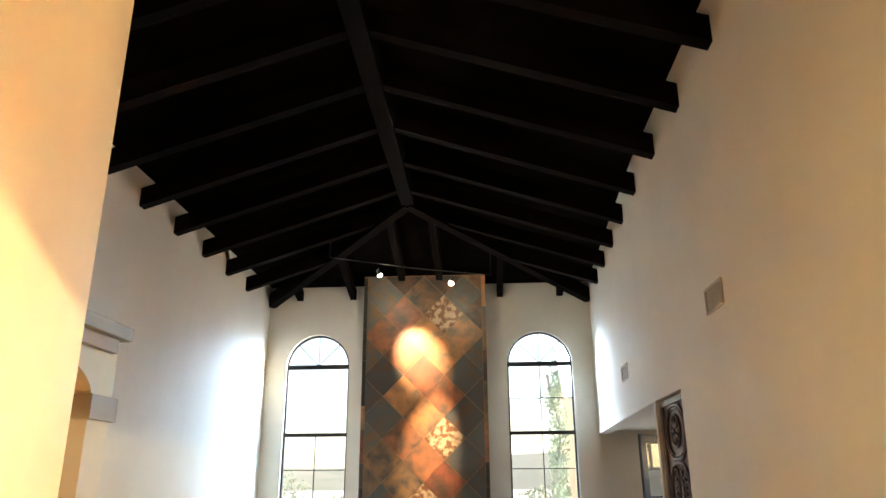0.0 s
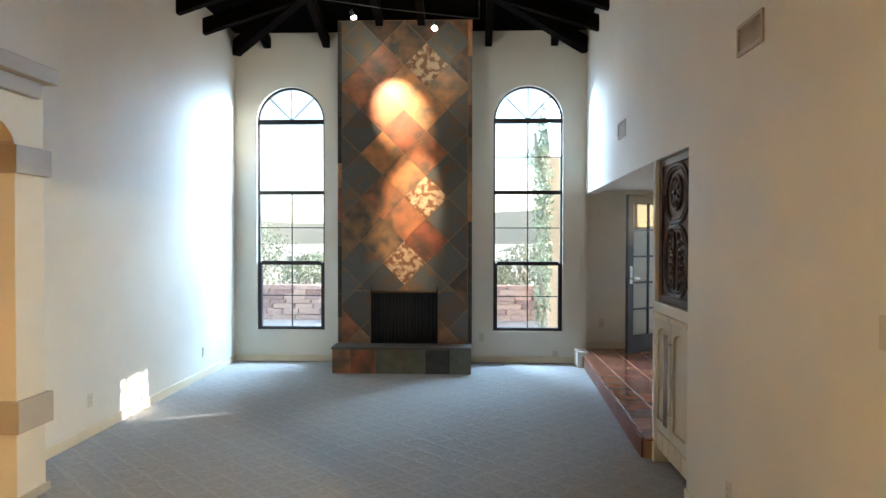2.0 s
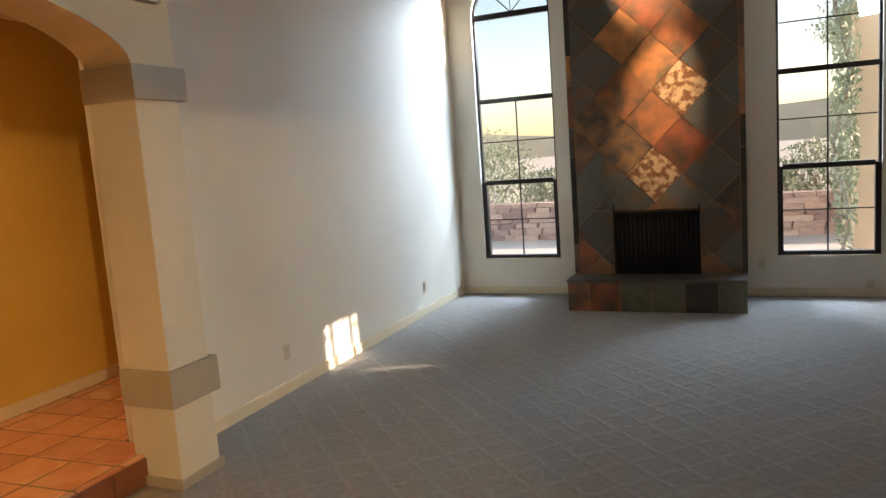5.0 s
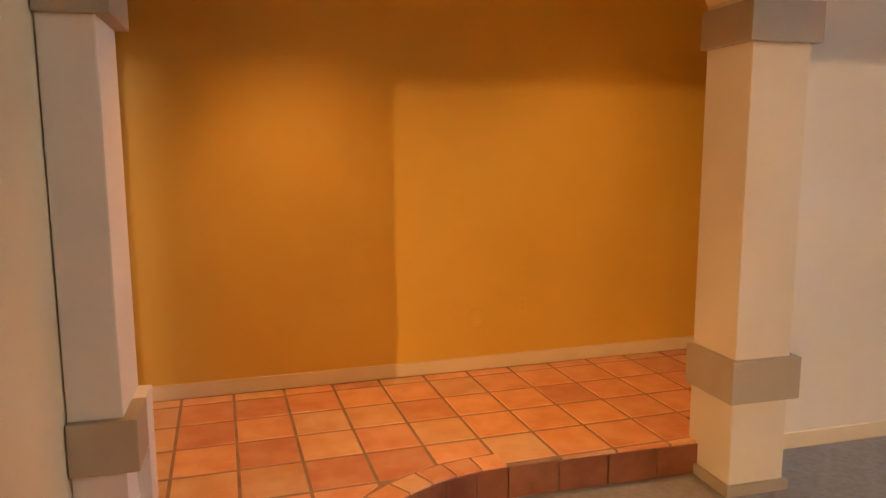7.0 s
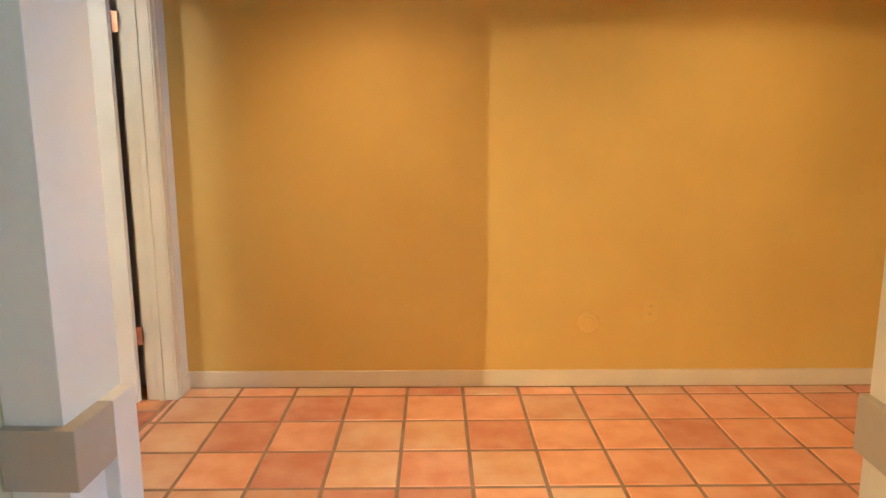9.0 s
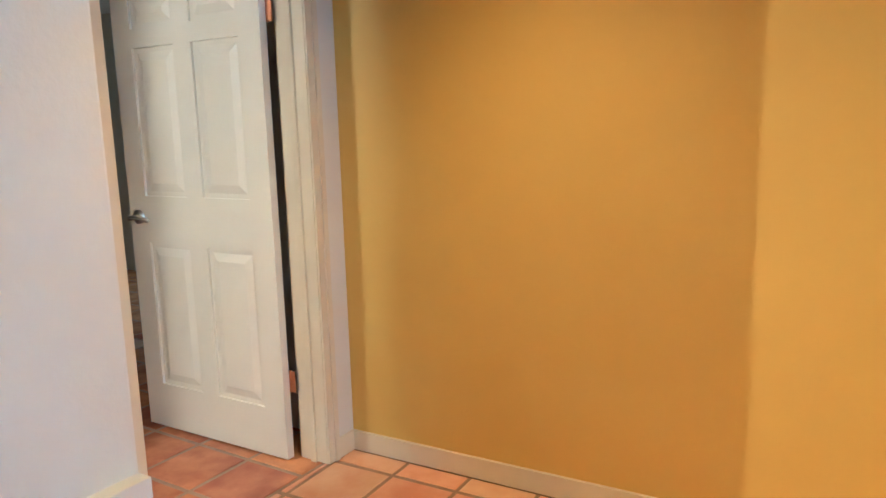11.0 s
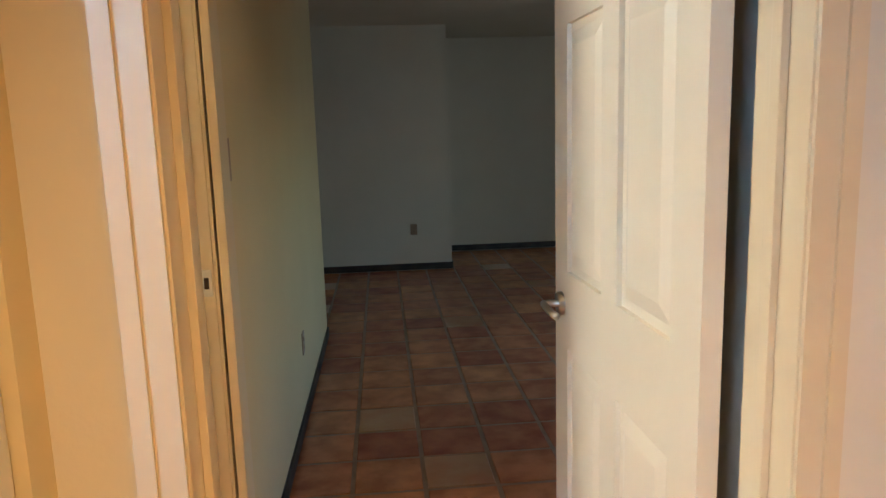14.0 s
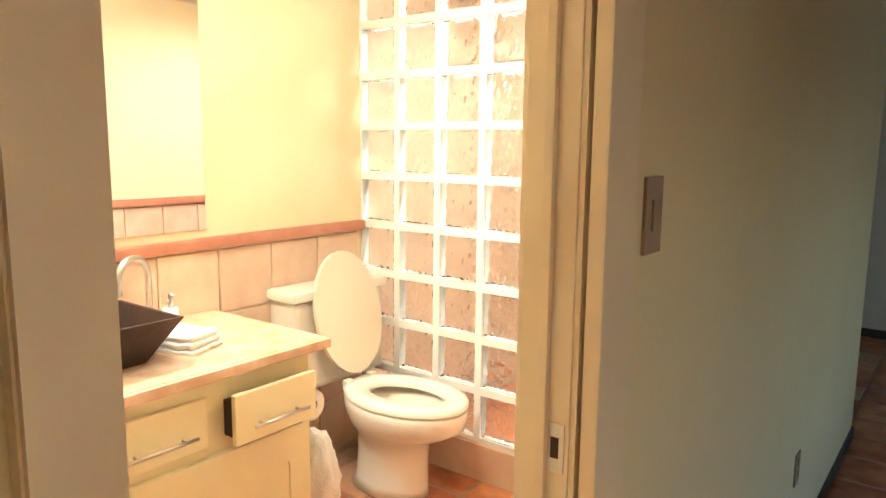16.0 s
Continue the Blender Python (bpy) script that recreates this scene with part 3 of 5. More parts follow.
# ---- roof: deck, ridge, rafters, hips ----
XM, APY, ZR = -0.86, 7.74, 4.92
DZ = ZT - 0.04
bm = bmesh.new()
c = dict(nw=(XW - 0.3, YN + 0.25, DZ - 0.05), ne=(1.9, YN + 0.25, DZ - 0.05), sw=(XW - 0.3, -3.3, DZ - 0.05), se=(1.9, -3.3, DZ - 0.05), ap=(XM, APY, ZR), sr=(XM, -3.3, ZR))
for f in (("sw", "nw", "ap", "sr"), ("sr", "ap", "ne", "se"), ("nw", "ne", "ap")):
    prism(bm, [c[k] for k in f], (0, 0, 0.08))
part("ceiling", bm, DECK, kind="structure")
roof = tagged(new("roof_frame"), label="dark exposed timber rafters and ridge, coloured near black for the roof shade", category="roof frame")
roof.empty_display_size = 0.1
RZ = 4.68
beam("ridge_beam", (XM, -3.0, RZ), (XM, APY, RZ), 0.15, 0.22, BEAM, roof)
EZ = 3.995
for k in range(16):
    y = 8.86 - 0.745 * k
    if y < -2.9:
        break
    f = min(1.0, (YN - y) / (YN - APY))
    for s in (-1, 1):
        xe = XW if s < 0 else east(max(y, 0)) if y > 0 else 1.356
        xt = xe + (XM + s * 0.08 - xe) * f
        zt = EZ + (RZ + 0.02 - EZ) * f
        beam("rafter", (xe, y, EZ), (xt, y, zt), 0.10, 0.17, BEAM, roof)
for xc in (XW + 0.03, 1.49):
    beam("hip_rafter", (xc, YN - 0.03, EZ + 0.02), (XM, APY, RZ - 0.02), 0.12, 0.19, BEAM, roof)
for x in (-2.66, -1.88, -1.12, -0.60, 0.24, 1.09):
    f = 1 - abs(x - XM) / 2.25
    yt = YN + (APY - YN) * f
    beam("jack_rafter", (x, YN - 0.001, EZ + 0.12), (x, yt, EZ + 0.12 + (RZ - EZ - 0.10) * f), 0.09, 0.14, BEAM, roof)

# ---- outdoors ----
wall("ground", -400, 400, 10.6, 900, -0.32, -0.14, GROUND)
wall("ground_near", -6, 8, YN + 0.13, 10.6, -0.32, -0.15, GROUND)


def hills():
    bm = bmesh.new()
    n = 60
    prev = None
    for i in range(n + 1):
        a = radians(20 + 140 * i / n)
        r = 260
        h = 9 + 7 * noise.noise(Vector((i * 0.13, 0, 0))) + 2.5 * noise.noise(Vector((i * 0.7, 3, 0)))
        p = [bm.verts.new((r * k * math.cos(a), r * k * math.sin(a), z)) for k, z in ((0.7, -0.2), (1.0, h), (1.4, h * 0.4))]
        if prev:
            for j in range(2):
                bm.faces.new((prev[j], prev[j + 1], p[j + 1], p[j]))
        prev = p
    return part("backdrop", bm, HILL, kind="structure", smooth=True)


hills()


def porch():
    h = thing("porch_wing", pose(4.0, 12.0, -0.14), "ochre stucco columns outside under an added sun-blocking roof", "porch")
    m = h.matrix_world.inverted()
    # Roof and side wall are unseen, added to keep sun off the windows.
    box("sun_block_roof", 2.2, 7.2, 10.75, 14.4, 4.05, 4.17, ROOFT, h, "unseen added roof slab that keeps sun off the windows", m=m)
    box("sun_block_wall", 5.0, 5.2, 10.95, 14.3, -0.14, 4.05, STUCCO, h, m=m)
    box("porch_beam", 1.6, 7.1, 13.75, 14.05, 3.7, 4.05, STUCCO, h, m=m)
    for x in (1.45, 4.6, 6.9):
        box("column", x, x + 0.32, 13.75, 14.07, -0.14, 3.7, STUCCO, h, m=m)


porch()


def rubble_wall():
    w = thing("garden_wall", pose(0, 15.9, -0.14), "low dry-stacked pink sandstone garden wall", "garden wall")
    rnd = random.Random(5)
    meshes = []
    for k in range(8):
        bm = bmesh.new()
        bx(bm, -0.5, 0.5, -0.17, 0.17, 0, 1)
        for v in bm.verts:
            v.co += Vector((rnd.uniform(-0.06, 0.06), rnd.uniform(-0.03, 0.03), rnd.uniform(-0.12, 0.05)))
        bmesh.ops.bevel(bm, geom=list(bm.edges), offset=0.03, segments=1, affect="EDGES")
        bmesh.ops.recalc_face_normals(bm, faces=bm.faces)
        me = bpy.data.meshes.new("stone")
        bm.to_mesh(me)
        bm.free()
        me.materials.append(RUBBLE)
        meshes.append(me)
    z = 0
    while z < 0.66:
        h = rnd.uniform(0.08, 0.14)
        x = -5.0
        while x < 4.5:
            l = rnd.uniform(0.22, 0.6)
            s = new("stone", rnd.choice(meshes))
            s.parent = w
            s.matrix_basis = Matrix.Translation((x + l / 2, rnd.uniform(-0.03, 0.03), z)) @ Matrix.Diagonal((l, 1, h, 1))
            x += l + 0.01
        z += h


rubble_wall()


def leaf_mesh(name, centre_fn, count, size, material, seed, parent=None, kind=""):
    """Many small leaves at the places that centre_fn gives."""
    rnd = random.Random(seed)
    v, f = [], []
    for i in range(count):
        c = centre_fn(rnd)
        r = Euler((rnd.uniform(0, 6.3), rnd.uniform(0, 6.3), rnd.uniform(0, 6.3))).to_matrix()
        s = size * rnd.uniform(0.6, 1.4)
        k = len(v)
        for p in ((-s, 0, 0), (0, -s * 0.4, s * 0.1), (s, 0, 0), (0, s * 0.4, s * 0.1)):
            v.append(Vector(c) + r @ Vector(p))
        f += [(k, k + 1, k + 2), (k, k + 2, k + 3)]
    me = bpy.data.meshes.new(name)
    me.from_pydata(v, [], f)
    me.materials.append(material)
    ob = new(name, me)
    ob.parent = parent
    return tagged(ob, kind=kind)


def blob(cx, cy, cz, rx, ry, rz):
    def g(rnd):
        while True:
            p = Vector((rnd.uniform(-1, 1), rnd.uniform(-1, 1), rnd.uniform(-1, 1)))
            if 0.25 < p.length < 1 + 0.25 * noise.noise(p * 2.3 + Vector((cx, cy, cz))):
                return (cx + p.x * rx, cy + p.y * ry, cz + p.z * rz)
    return g


def vine():
    t = thing("climbing_vine", pose(1.25, 13.4, -0.14), "green climbing vine on the stucco porch column", "vine")
    bm = bmesh.new()
    tube(bm, [(0.1 * math.sin(k), 0.05 * math.cos(k * 1.3), 0.33 * k) for k in range(12)], 0.03)
    part("stem", bm, BARK, t)
    leaf_mesh("foliage", blob(0.05, 0, 2.0, 0.18, 0.18, 2.1), 1500, 0.05, LEAF, 3, t)


vine()


def shrub(x, y, r, seed):
    t = thing("shrub", pose(x, y, -0.14), "grey-green desert shrub behind the garden wall", "shrub", "shrubs in the garden")
    bm = bmesh.new()
    rnd = random.Random(seed)
    for k in range(6):
        e = Vector((rnd.uniform(-r, r) * 0.7, rnd.uniform(-r, r) * 0.7, r))
        tube(bm, [(0, 0, 0), e * 0.5 + Vector((0, 0, 0.1)), e], 0.02, 6)
    part("stem", bm, BARK, t)
    leaf_mesh("foliage", blob(0, 0, r * 0.95, r, r, r * 0.75), 2600, 0.05, LEAF, seed, t)


for i, (x, y, r) in enumerate(((-3.6, 17.0, 0.85), (-2.4, 17.8, 0.7), (0.3, 17.2, 0.8), (1.6, 18.2, 1.0), (-5.6, 18.5, 1.2), (4.0, 19.0, 1.3), (-8.0, 24, 1.6))):
    shrub(x, y, r, 20 + i)


def tree(x, y, h, seed, leaves):
    t = thing("tree", pose(x, y, -0.14), "sparse garden tree with bare forking grey limbs", "tree")
    rnd = random.Random(seed)
    bm = bmesh.new()
    tips = []

    def limb(p, d, r, l, depth):
        q = p + d * l
        mid = p + d * l * 0.5 + Vector((rnd.uniform(-1, 1), rnd.uniform(-1, 1), 0)) * l * 0.07
        cyl(bm, p, mid, r, r * 0.85, 8)
        cyl(bm, mid, q, r * 0.85, r * 0.7, 8)
        if depth == 0:
            tips.append(q)
            return
        for _ in range(3 if depth > 2 else 2):
            nd = (d + Vector((rnd.uniform(-0.8, 0.8), rnd.uniform(-0.8, 0.8), rnd.uniform(-0.1, 0.5)))).normalized()
            limb(q, nd, r * 0.62, l * 0.72, depth - 1)
    limb(Vector((0, 0, 0)), Vector((0.08, 0, 1)).normalized(), h * 0.03, h * 0.33, 4)
    part("trunk", bm, BARK, t)

    def at_tip(r):
        p = r.choice(tips)
        return p + Vector((r.gauss(0, 0.22), r.gauss(0, 0.22), r.gauss(0, 0.18)))
    leaf_mesh("crown", at_tip, leaves, 0.045, LEAF, seed, t)


tree(3.9, 22.0, 5.5, 9, 6000)


# ---- doors ----
def panel_door(name, m, w, h, label, handle=True, hinge=True):
    """A six-panel leaf: local x runs from the hinge, y is the thickness, z up."""
    d = tagged(new(name), label=label, category="door", kind="structure")
    d.matrix_world = m
    d.empty_display_size = 0.1
    t = 0.018
    st, mid = 0.115, 0.10
    rails = ((0, 0.21), (0.87, 1.08), (1.71, 1.79), (h - 0.11, h))
    cols = ((st, (w - mid) / 2), ((w + mid) / 2, w - st))
    bm = bmesh.new()
    bx(bm, 0, st, -t, t, 0, h)
    bx(bm, w - st, w, -t, t, 0, h)
    for a, b in rails:
        bx(bm, st, w - st, -t, t, a, b)
    for (za, zb) in ((rails[0][1], rails[1][0]), (rails[1][1], rails[2][0]), (rails[2][1], rails[3][0])):
        bx(bm, (w - mid) / 2, (w + mid) / 2, -t, t, za, zb)
    part("frame", bm, DOORP, d)
    for xa, xb in cols:
        for za, zb in ((0.21, 0.87), (1.08, 1.71), (1.79, h - 0.11)):
            bm = bmesh.new()
            bx(bm, xa, xb, -t + 0.012, t - 0.012, za, zb)
            for s in (-1, 1):
                o = [(xa + 0.02, s * (t - 0.012), za + 0.02), (xb - 0.02, s * (t - 0.012), za + 0.02), (xb - 0.02, s * (t - 0.012), zb - 0.02), (xa + 0.02, s * (t - 0.012), zb - 0.02)]
                i = [(xa + 0.055, s * (t - 0.002), za + 0.055), (xb - 0.055, s * (t - 0.002), za + 0.055), (xb - 0.055, s * (t - 0.002), zb - 0.055), (xa + 0.055, s * (t - 0.002), zb - 0.055)]
                vo, vi = [bm.verts.new(p) for p in o], [bm.verts.new(p) for p in i]
                for k in range(4):
                    bm.faces.new((vo[k], vo[(k + 1) % 4], vi[(k + 1) % 4], vi[k]))
                bm.faces.new(vi)
            part("panel", bm, DOORP, d)
    if handle:
        bm = bmesh.new()
        hz = 0.985
        cyl(bm, (w - 0.065, -t - 0.012, hz), (w - 0.065, t + 0.012, hz), 0.032, seg=20)
        cyl(bm, (w - 0.065, -t - 0.055, hz), (w - 0.065, t + 0.055, hz), 0.011)
        for s in (-1, 1):
            tube(bm, [(w - 0.06, s * (t + 0.05), hz), (w - 0.10, s * (t + 0.055), hz + 0.002), (w - 0.15, s * (t + 0.053), hz - 0.003), (w - 0.175, s * (t + 0.045), hz - 0.008)], 0.010, 10)
        part("door_handle", bm, STEEL, d, "brushed nickel lever handle", smooth=True)
    if hinge:
        for z in (0.33, 1.80):
            bm = bmesh.new()
            bx(bm, -0.03, 0.045, -t - 0.003, -t, z - 0.045, z + 0.045)
            cyl(bm, (-0.006, -t - 0.004, z - 0.046), (-0.006, -t - 0.004, z + 0.046), 0.006)
            part("hinge", bm, BRASS, d, "copper coloured butt hinge")
    return d


leaf_dir = Vector((0.020, -0.865, 0))
ang = math.degrees(math.atan2(leaf_dir.y, leaf_dir.x))
panel_door("door_1", pose(XJ + 0.042, 1.902, FZ + 0.008, 0, 0, ang), 0.865, 2.03, "white six-panel door standing open into the corridor")


def casing(name, x0, x1, yf, yb, h, sign=1, wide=0.066, label="cream painted door frame with moulded casing"):
    """Frame of a doorway in a wall along x: jambs, head, stops, and casing on the face at yf."""
    d = tagged(new(name), label=label, category="door frame", kind="structure")
    d.location = ((x0 + x1) / 2, (yf + yb) / 2, FZ)
    inv = d.matrix_basis.inverted()
    d.empty_display_size = 0.1
    lo, hi = min(yf, yb) - 0.004, max(yf, yb) + 0.004
    bm = bmesh.new()
    bx(bm, x0 - 0.019, x0, lo, hi, FZ, FZ + h)
    bx(bm, x1, x1 + 0.019, lo, hi, FZ, FZ + h)
    bx(bm, x0 - 0.019, x1 + 0.019, lo, hi, FZ + h, FZ + h + 0.019)
    ym = yb + (yf - yb) * 0.42
    sw = min(0.035, abs(yf - yb) * 0.2)
    bx(bm, x0, x0 + 0.012, ym, ym + sign * sw, FZ, FZ + h)
    bx(bm, x1 - 0.012, x1, ym, ym + sign * sw, FZ, FZ + h)
    bmesh.ops.transform(bm, matrix=inv, verts=bm.verts)
    part("jamb", bm, TRIM, d, bevel=0.002)
    for face, s in ((yf, sign), (yb, -sign)):
        bm = bmesh.new()
        for w0, w1, t in ((0.004, wide, 0.012), (wide * 0.6, wide - 0.002, 0.018)):
            bx(bm, x0 - w1, x0 - w0, face, face + s * t, FZ, FZ + h + w1)
            bx(bm, x1 + w0, x1 + w1, face, face + s * t, FZ, FZ + h + w1)
            bx(bm, x0 - w0, x1 + w0, face, face + s * t, FZ + h + w0, FZ + h + w1)
        bmesh.ops.transform(bm, matrix=inv, verts=bm.verts)
        part("casing", bm, TRIM, d)
    return d


casing("door_frame_1", XJ, XC, DOORY + 0.001, DOORY - 0.131, 2.05)

# bathroom doorway, in the corridor wall that runs along y
bd = casing("door_frame_2", -0.311, 0.311, 0.036, -0.036, 2.03, wide=0.066)
bd.matrix_world = pose(XH + 0.035, 1.425, FZ, 0, 0, 90)
box("casing", -0.415, -0.3155, 0.0545, 0.079, 0, 2.10, TRIM, bd, bevel=0.004)
bm = bmesh.new()
bx(bm, -0.313, -0.309, 0.006, 0.034, 1.06, 1.13)
strike = part("strike_plate", bm, STEEL, bd, "nickel strike plate on the jamb")
box("latch_hole", -0.309, -0.3075, 0.014, 0.026, 1.08, 1.11, CORE, strike)


def french_door():
    hinge = Vector((2.62, 10.13, FZ + 0.01))
    free = Vector((1.97, 9.65, 0))
    a = math.degrees(math.atan2(free.y - hinge.y, free.x - hinge.x))
    d = tagged(new("door_3"), label="dark grey glazed french door standing ajar on the raised tiles", category="door", kind="structure")
    d.matrix_world = pose(*hinge, 0, 0, a)
    w, h, t = 0.80, 2.0, 0.022
    blue = mat("dark_door_paint", (0.055, 0.055, 0.06), (0.045, 0.045, 0.05), 0.4, scale=5, bump=0.05)
    bm = bmesh.new()
    bx(bm, 0, 0.10, -t, t, 0, h)
    bx(bm, w - 0.10, w, -t, t, 0, h)
    bx(bm, 0.10, w - 0.10, -t, t, 0, 0.22)
    bx(bm, 0.10, w - 0.10, -t, t, h - 0.11, h)
    part("frame", bm, blue, d, bevel=0.003)
    bm = bmesh.new()
    bx(bm, w / 2 - 0.012, w / 2 + 0.012, -0.014, 0.014, 0.22, h - 0.11)
    rows = 5
    for k in range(1, rows):
        z = 0.22 + (h - 0.33) * k / rows
        bx(bm, 0.10, w - 0.10, -0.013, 0.013, z - 0.011, z + 0.011)
    part("glazing_bar", bm, blue, d)
    for k in range(rows):
        z0, z1 = 0.22 + (h - 0.33) * k / rows, 0.22 + (h - 0.33) * (k + 1) / rows
        for xa, xb in ((0.095, w / 2 - 0.008), (w / 2 + 0.008, w - 0.095)):
            g = box("pane", xa, xb, -0.003, 0.003, z0 + 0.006, z1 - 0.006, PANE, d)
            g.visible_shadow = False
    bm = bmesh.new()
    bx(bm, w - 0.075, w - 0.03, -t - 0.006, t + 0.006, 0.88, 1.10)
    tube(bm, [(w - 0.05, t + 0.05, 0.95), (w - 0.10, t + 0.052, 0.95), (w - 0.16, t + 0.046, 0.945)], 0.009)
    tube(bm, [(w - 0.05, -t - 0.05, 0.95), (w - 0.10, -t - 0.052, 0.95), (w - 0.16, -t - 0.046, 0.945)], 0.009)
    cyl(bm, (w - 0.052, -t - 0.05, 0.95), (w - 0.052, t + 0.05, 0.95), 0.009)
    part("door_handle", bm, STEEL, d, "nickel lever handle on a plate")
    f = tagged(new("door_frame_3"), label="dark door frame in the passage wall", category="door frame", kind="structure")
    bm = bmesh.new()
    bx(bm, 2.68, 2.72, 10.14, 10.27, FZ, 2.20)
    bx(bm, 3.41, 3.45, 10.14, 10.27, FZ, 2.20)
    bx(bm, 2.72, 3.41, 10.14, 10.27, 2.17, 2.20)
    part("jamb", bm, blue, f)


french_door()


# ---- fireplace ----
def clip(poly, nx, ny, d):
    """Keeps the part of a flat polygon where nx*x + ny*y <= d."""
    out = []
    for i, p in enumerate(poly):
        q = poly[(i + 1) % len(poly)]
        a, b = nx * p[0] + ny * p[1] - d, nx * q[0] + ny * q[1] - d
        if a <= 0:
            out.append(p)
        if a * b < 0:
            f = a / (a - b)
            out.append((p[0] + (q[0] - p[0]) * f, p[1] + (q[1] - p[1]) * f))
    return out


def fireplace():
    f = thing("fireplace", pose(-0.81, YN - 0.001, 0), "tall slate-tiled fireplace between two arched windows", "fireplace")
    inv = f.matrix_world.inverted()
    x0, x1, yf = -1.64, 0.03, 9.45
    ox0, ox1, oz0, oz1 = -1.22, -0.40, 0.33, 0.955
    bm = bmesh.new()
    bx(bm, x0, ox0, yf, YN - 0.002, 0.31, ZT - 0.02)
    bx(bm, ox1, x1, yf, YN - 0.002, 0.31, ZT - 0.02)
    bx(bm, ox0, ox1, yf, YN - 0.002, oz1, ZT - 0.02)
    bx(bm, ox0, ox1, yf + 0.35, YN - 0.002, 0.31, oz1)
    bmesh.ops.transform(bm, matrix=inv, verts=bm.verts)
    part("chimney_breast", bm, MORTAR, f)
    rnd = random.Random(11)
    pale = {(1, 12), (1, 6), (0, 3)}
    rust = {(0, 12), (-2, 11), (-1, 10), (0, 9), (1, 8), (0, 7), (-1, 6), (0, 5), (2, 11), (1, 10), (-2, 8), (-1, 12), (1, 4), (-1, 8), (0, 11)}
    hx, hz = 0.272, 0.272
    for j in range(0, 17):
        for i in range(-4, 6):
            if (i + j) % 2 == 0:
                continue
            cx, cz = -0.81 + i * hx, 0.50 + j * hz
            g = 0.005
            poly = [(cx - hx + g, cz), (cx, cz - hz + g), (cx + hx - g, cz), (cx, cz + hz - g)]
            for nx, ny, d in ((-1, 0, -x0 - 0.055), (1, 0, x1 - 0.055), (0, -1, -0.335), (0, 1, ZT - 0.03)):
                poly = clip(poly, nx, ny, d) if len(poly) > 2 else []
            if len(poly) < 3:
                continue
            pieces = [poly]
            if cz - hz < oz1 and ox0 - hx < cx < ox1 + hx:
                up = clip(poly, 0, -1, -oz1 - 0.02)
                lf = clip(clip(poly, 0, 1, oz1 + 0.012), 1, 0, ox0 - 0.012) if len(poly) > 2 else []
                rt = clip(clip(poly, 0, 1, oz1 + 0.012), -1, 0, -ox1 - 0.012)
                pieces = [p for p in (up, lf, rt) if len(p) > 2]
            for p in pieces:
                area = abs(sum(a[0] * b[1] - b[0] * a[1] for a, b in zip(p, p[1:] + p[:1]))) / 2
                if area < 0.0008:
                    continue
                t = rnd.uniform(0.008, 0.014)
                bm = bmesh.new()
                prism(bm, [(a + 0.81, yf - YN, b) for a, b in p], (0, -t, 0))
                if (i, j) in pale:
                    m = SLATE_PALE
                elif (i, j) in rust:
                    m = SLATE_RUST
                else:
                    m = rnd.choice((SLATE_GREY, SLATE_GREY, SLATE_BROWN, SLATE_RUST if cz < 1.3 else SLATE_BROWN))
                part("slate_tile", bm, m, f)
    for s, xa, xb in ((0, x0, x0 + 0.05), (1, x1 - 0.05, x1)):
        z = 0.335
        while z < ZT - 0.1:
            h = min(rnd.choice((0.30, 0.42, 0.60)), ZT - 0.03 - z)
            bm = bmesh.new()
            bx(bm, xa + 0.81, xb + 0.81, yf - YN - 0.010, yf - YN, z, z + h - 0.006)
            part("slate_tile", bm, rnd.choice((SLATE_BROWN, SLATE_DARK, SLATE_GREY, SLATE_RUST)), f)
            z += h
    # raised hearth
    hx0, hx1, hy = -1.645, 0.025, 9.10
    box("hearth_core", hx0 + 0.01 + 0.81, hx1 - 0.01 + 0.81, hy + 0.01 - YN, yf - 0.012 - YN, 0, 0.285, MORTAR, f)
    x = hx0
    for w, m in ((0.22, SLATE_RUST), (0.30, SLATE_RUST), (0.30, SLATE_GREEN), (0.30, SLATE_GREEN), (0.30, SLATE_DARK), (0.25, SLATE_GREEN)):
        box("slate_tile", x + 0.81, x + w - 0.005 + 0.81, hy - YN, hy + 0.01 - YN, 0.002, 0.29, m, f)
        box("hearth_slab", x + 0.80, x + w + 0.805, hy - 0.012 - YN, yf - 0.014 - YN, 0.288, 0.318, SLATE_GREY, f, bevel=0.004)
        x += w
    return f


fireplace()


def fire_screen():
    s = thing("fire_screen", pose(-0.81, 9.425, 0.319), "black mesh fire screen standing in the slate fireplace", "fire screen")
    bm = bmesh.new()
    for x in (-0.415, 0.405):
        bx(bm, x, x + 0.012, 0, 0.012, 0, 0.66)
        cyl(bm, (x + 0.006, 0.006, 0.66), (x + 0.006, 0.006, 0.71), 0.008, 0.004)
    bx(bm, -0.403, 0.405, 0, 0.012, 0.615, 0.63)
    bx(bm, -0.403, 0.405, 0, 0.012, 0.0, 0.015)
    part("frame", bm, SCREEN, s)
    bm = bmesh.new()
    n = 60
    top = [bm.verts.new((-0.403 + 0.808 * k / n, 0.02 + 0.008 * math.sin(k * 1.9), 0.62)) for k in range(n + 1)]
    bot = [bm.verts.new((-0.403 + 0.808 * k / n, 0.02 + 0.008 * math.sin(k * 1.9), 0.01)) for k in range(n + 1)]
    for k in range(n):
        bm.faces.new((top[k], top[k + 1], bot[k + 1], bot[k]))
    part("mesh_curtain", bm, SCREEN, s)


fire_screen()


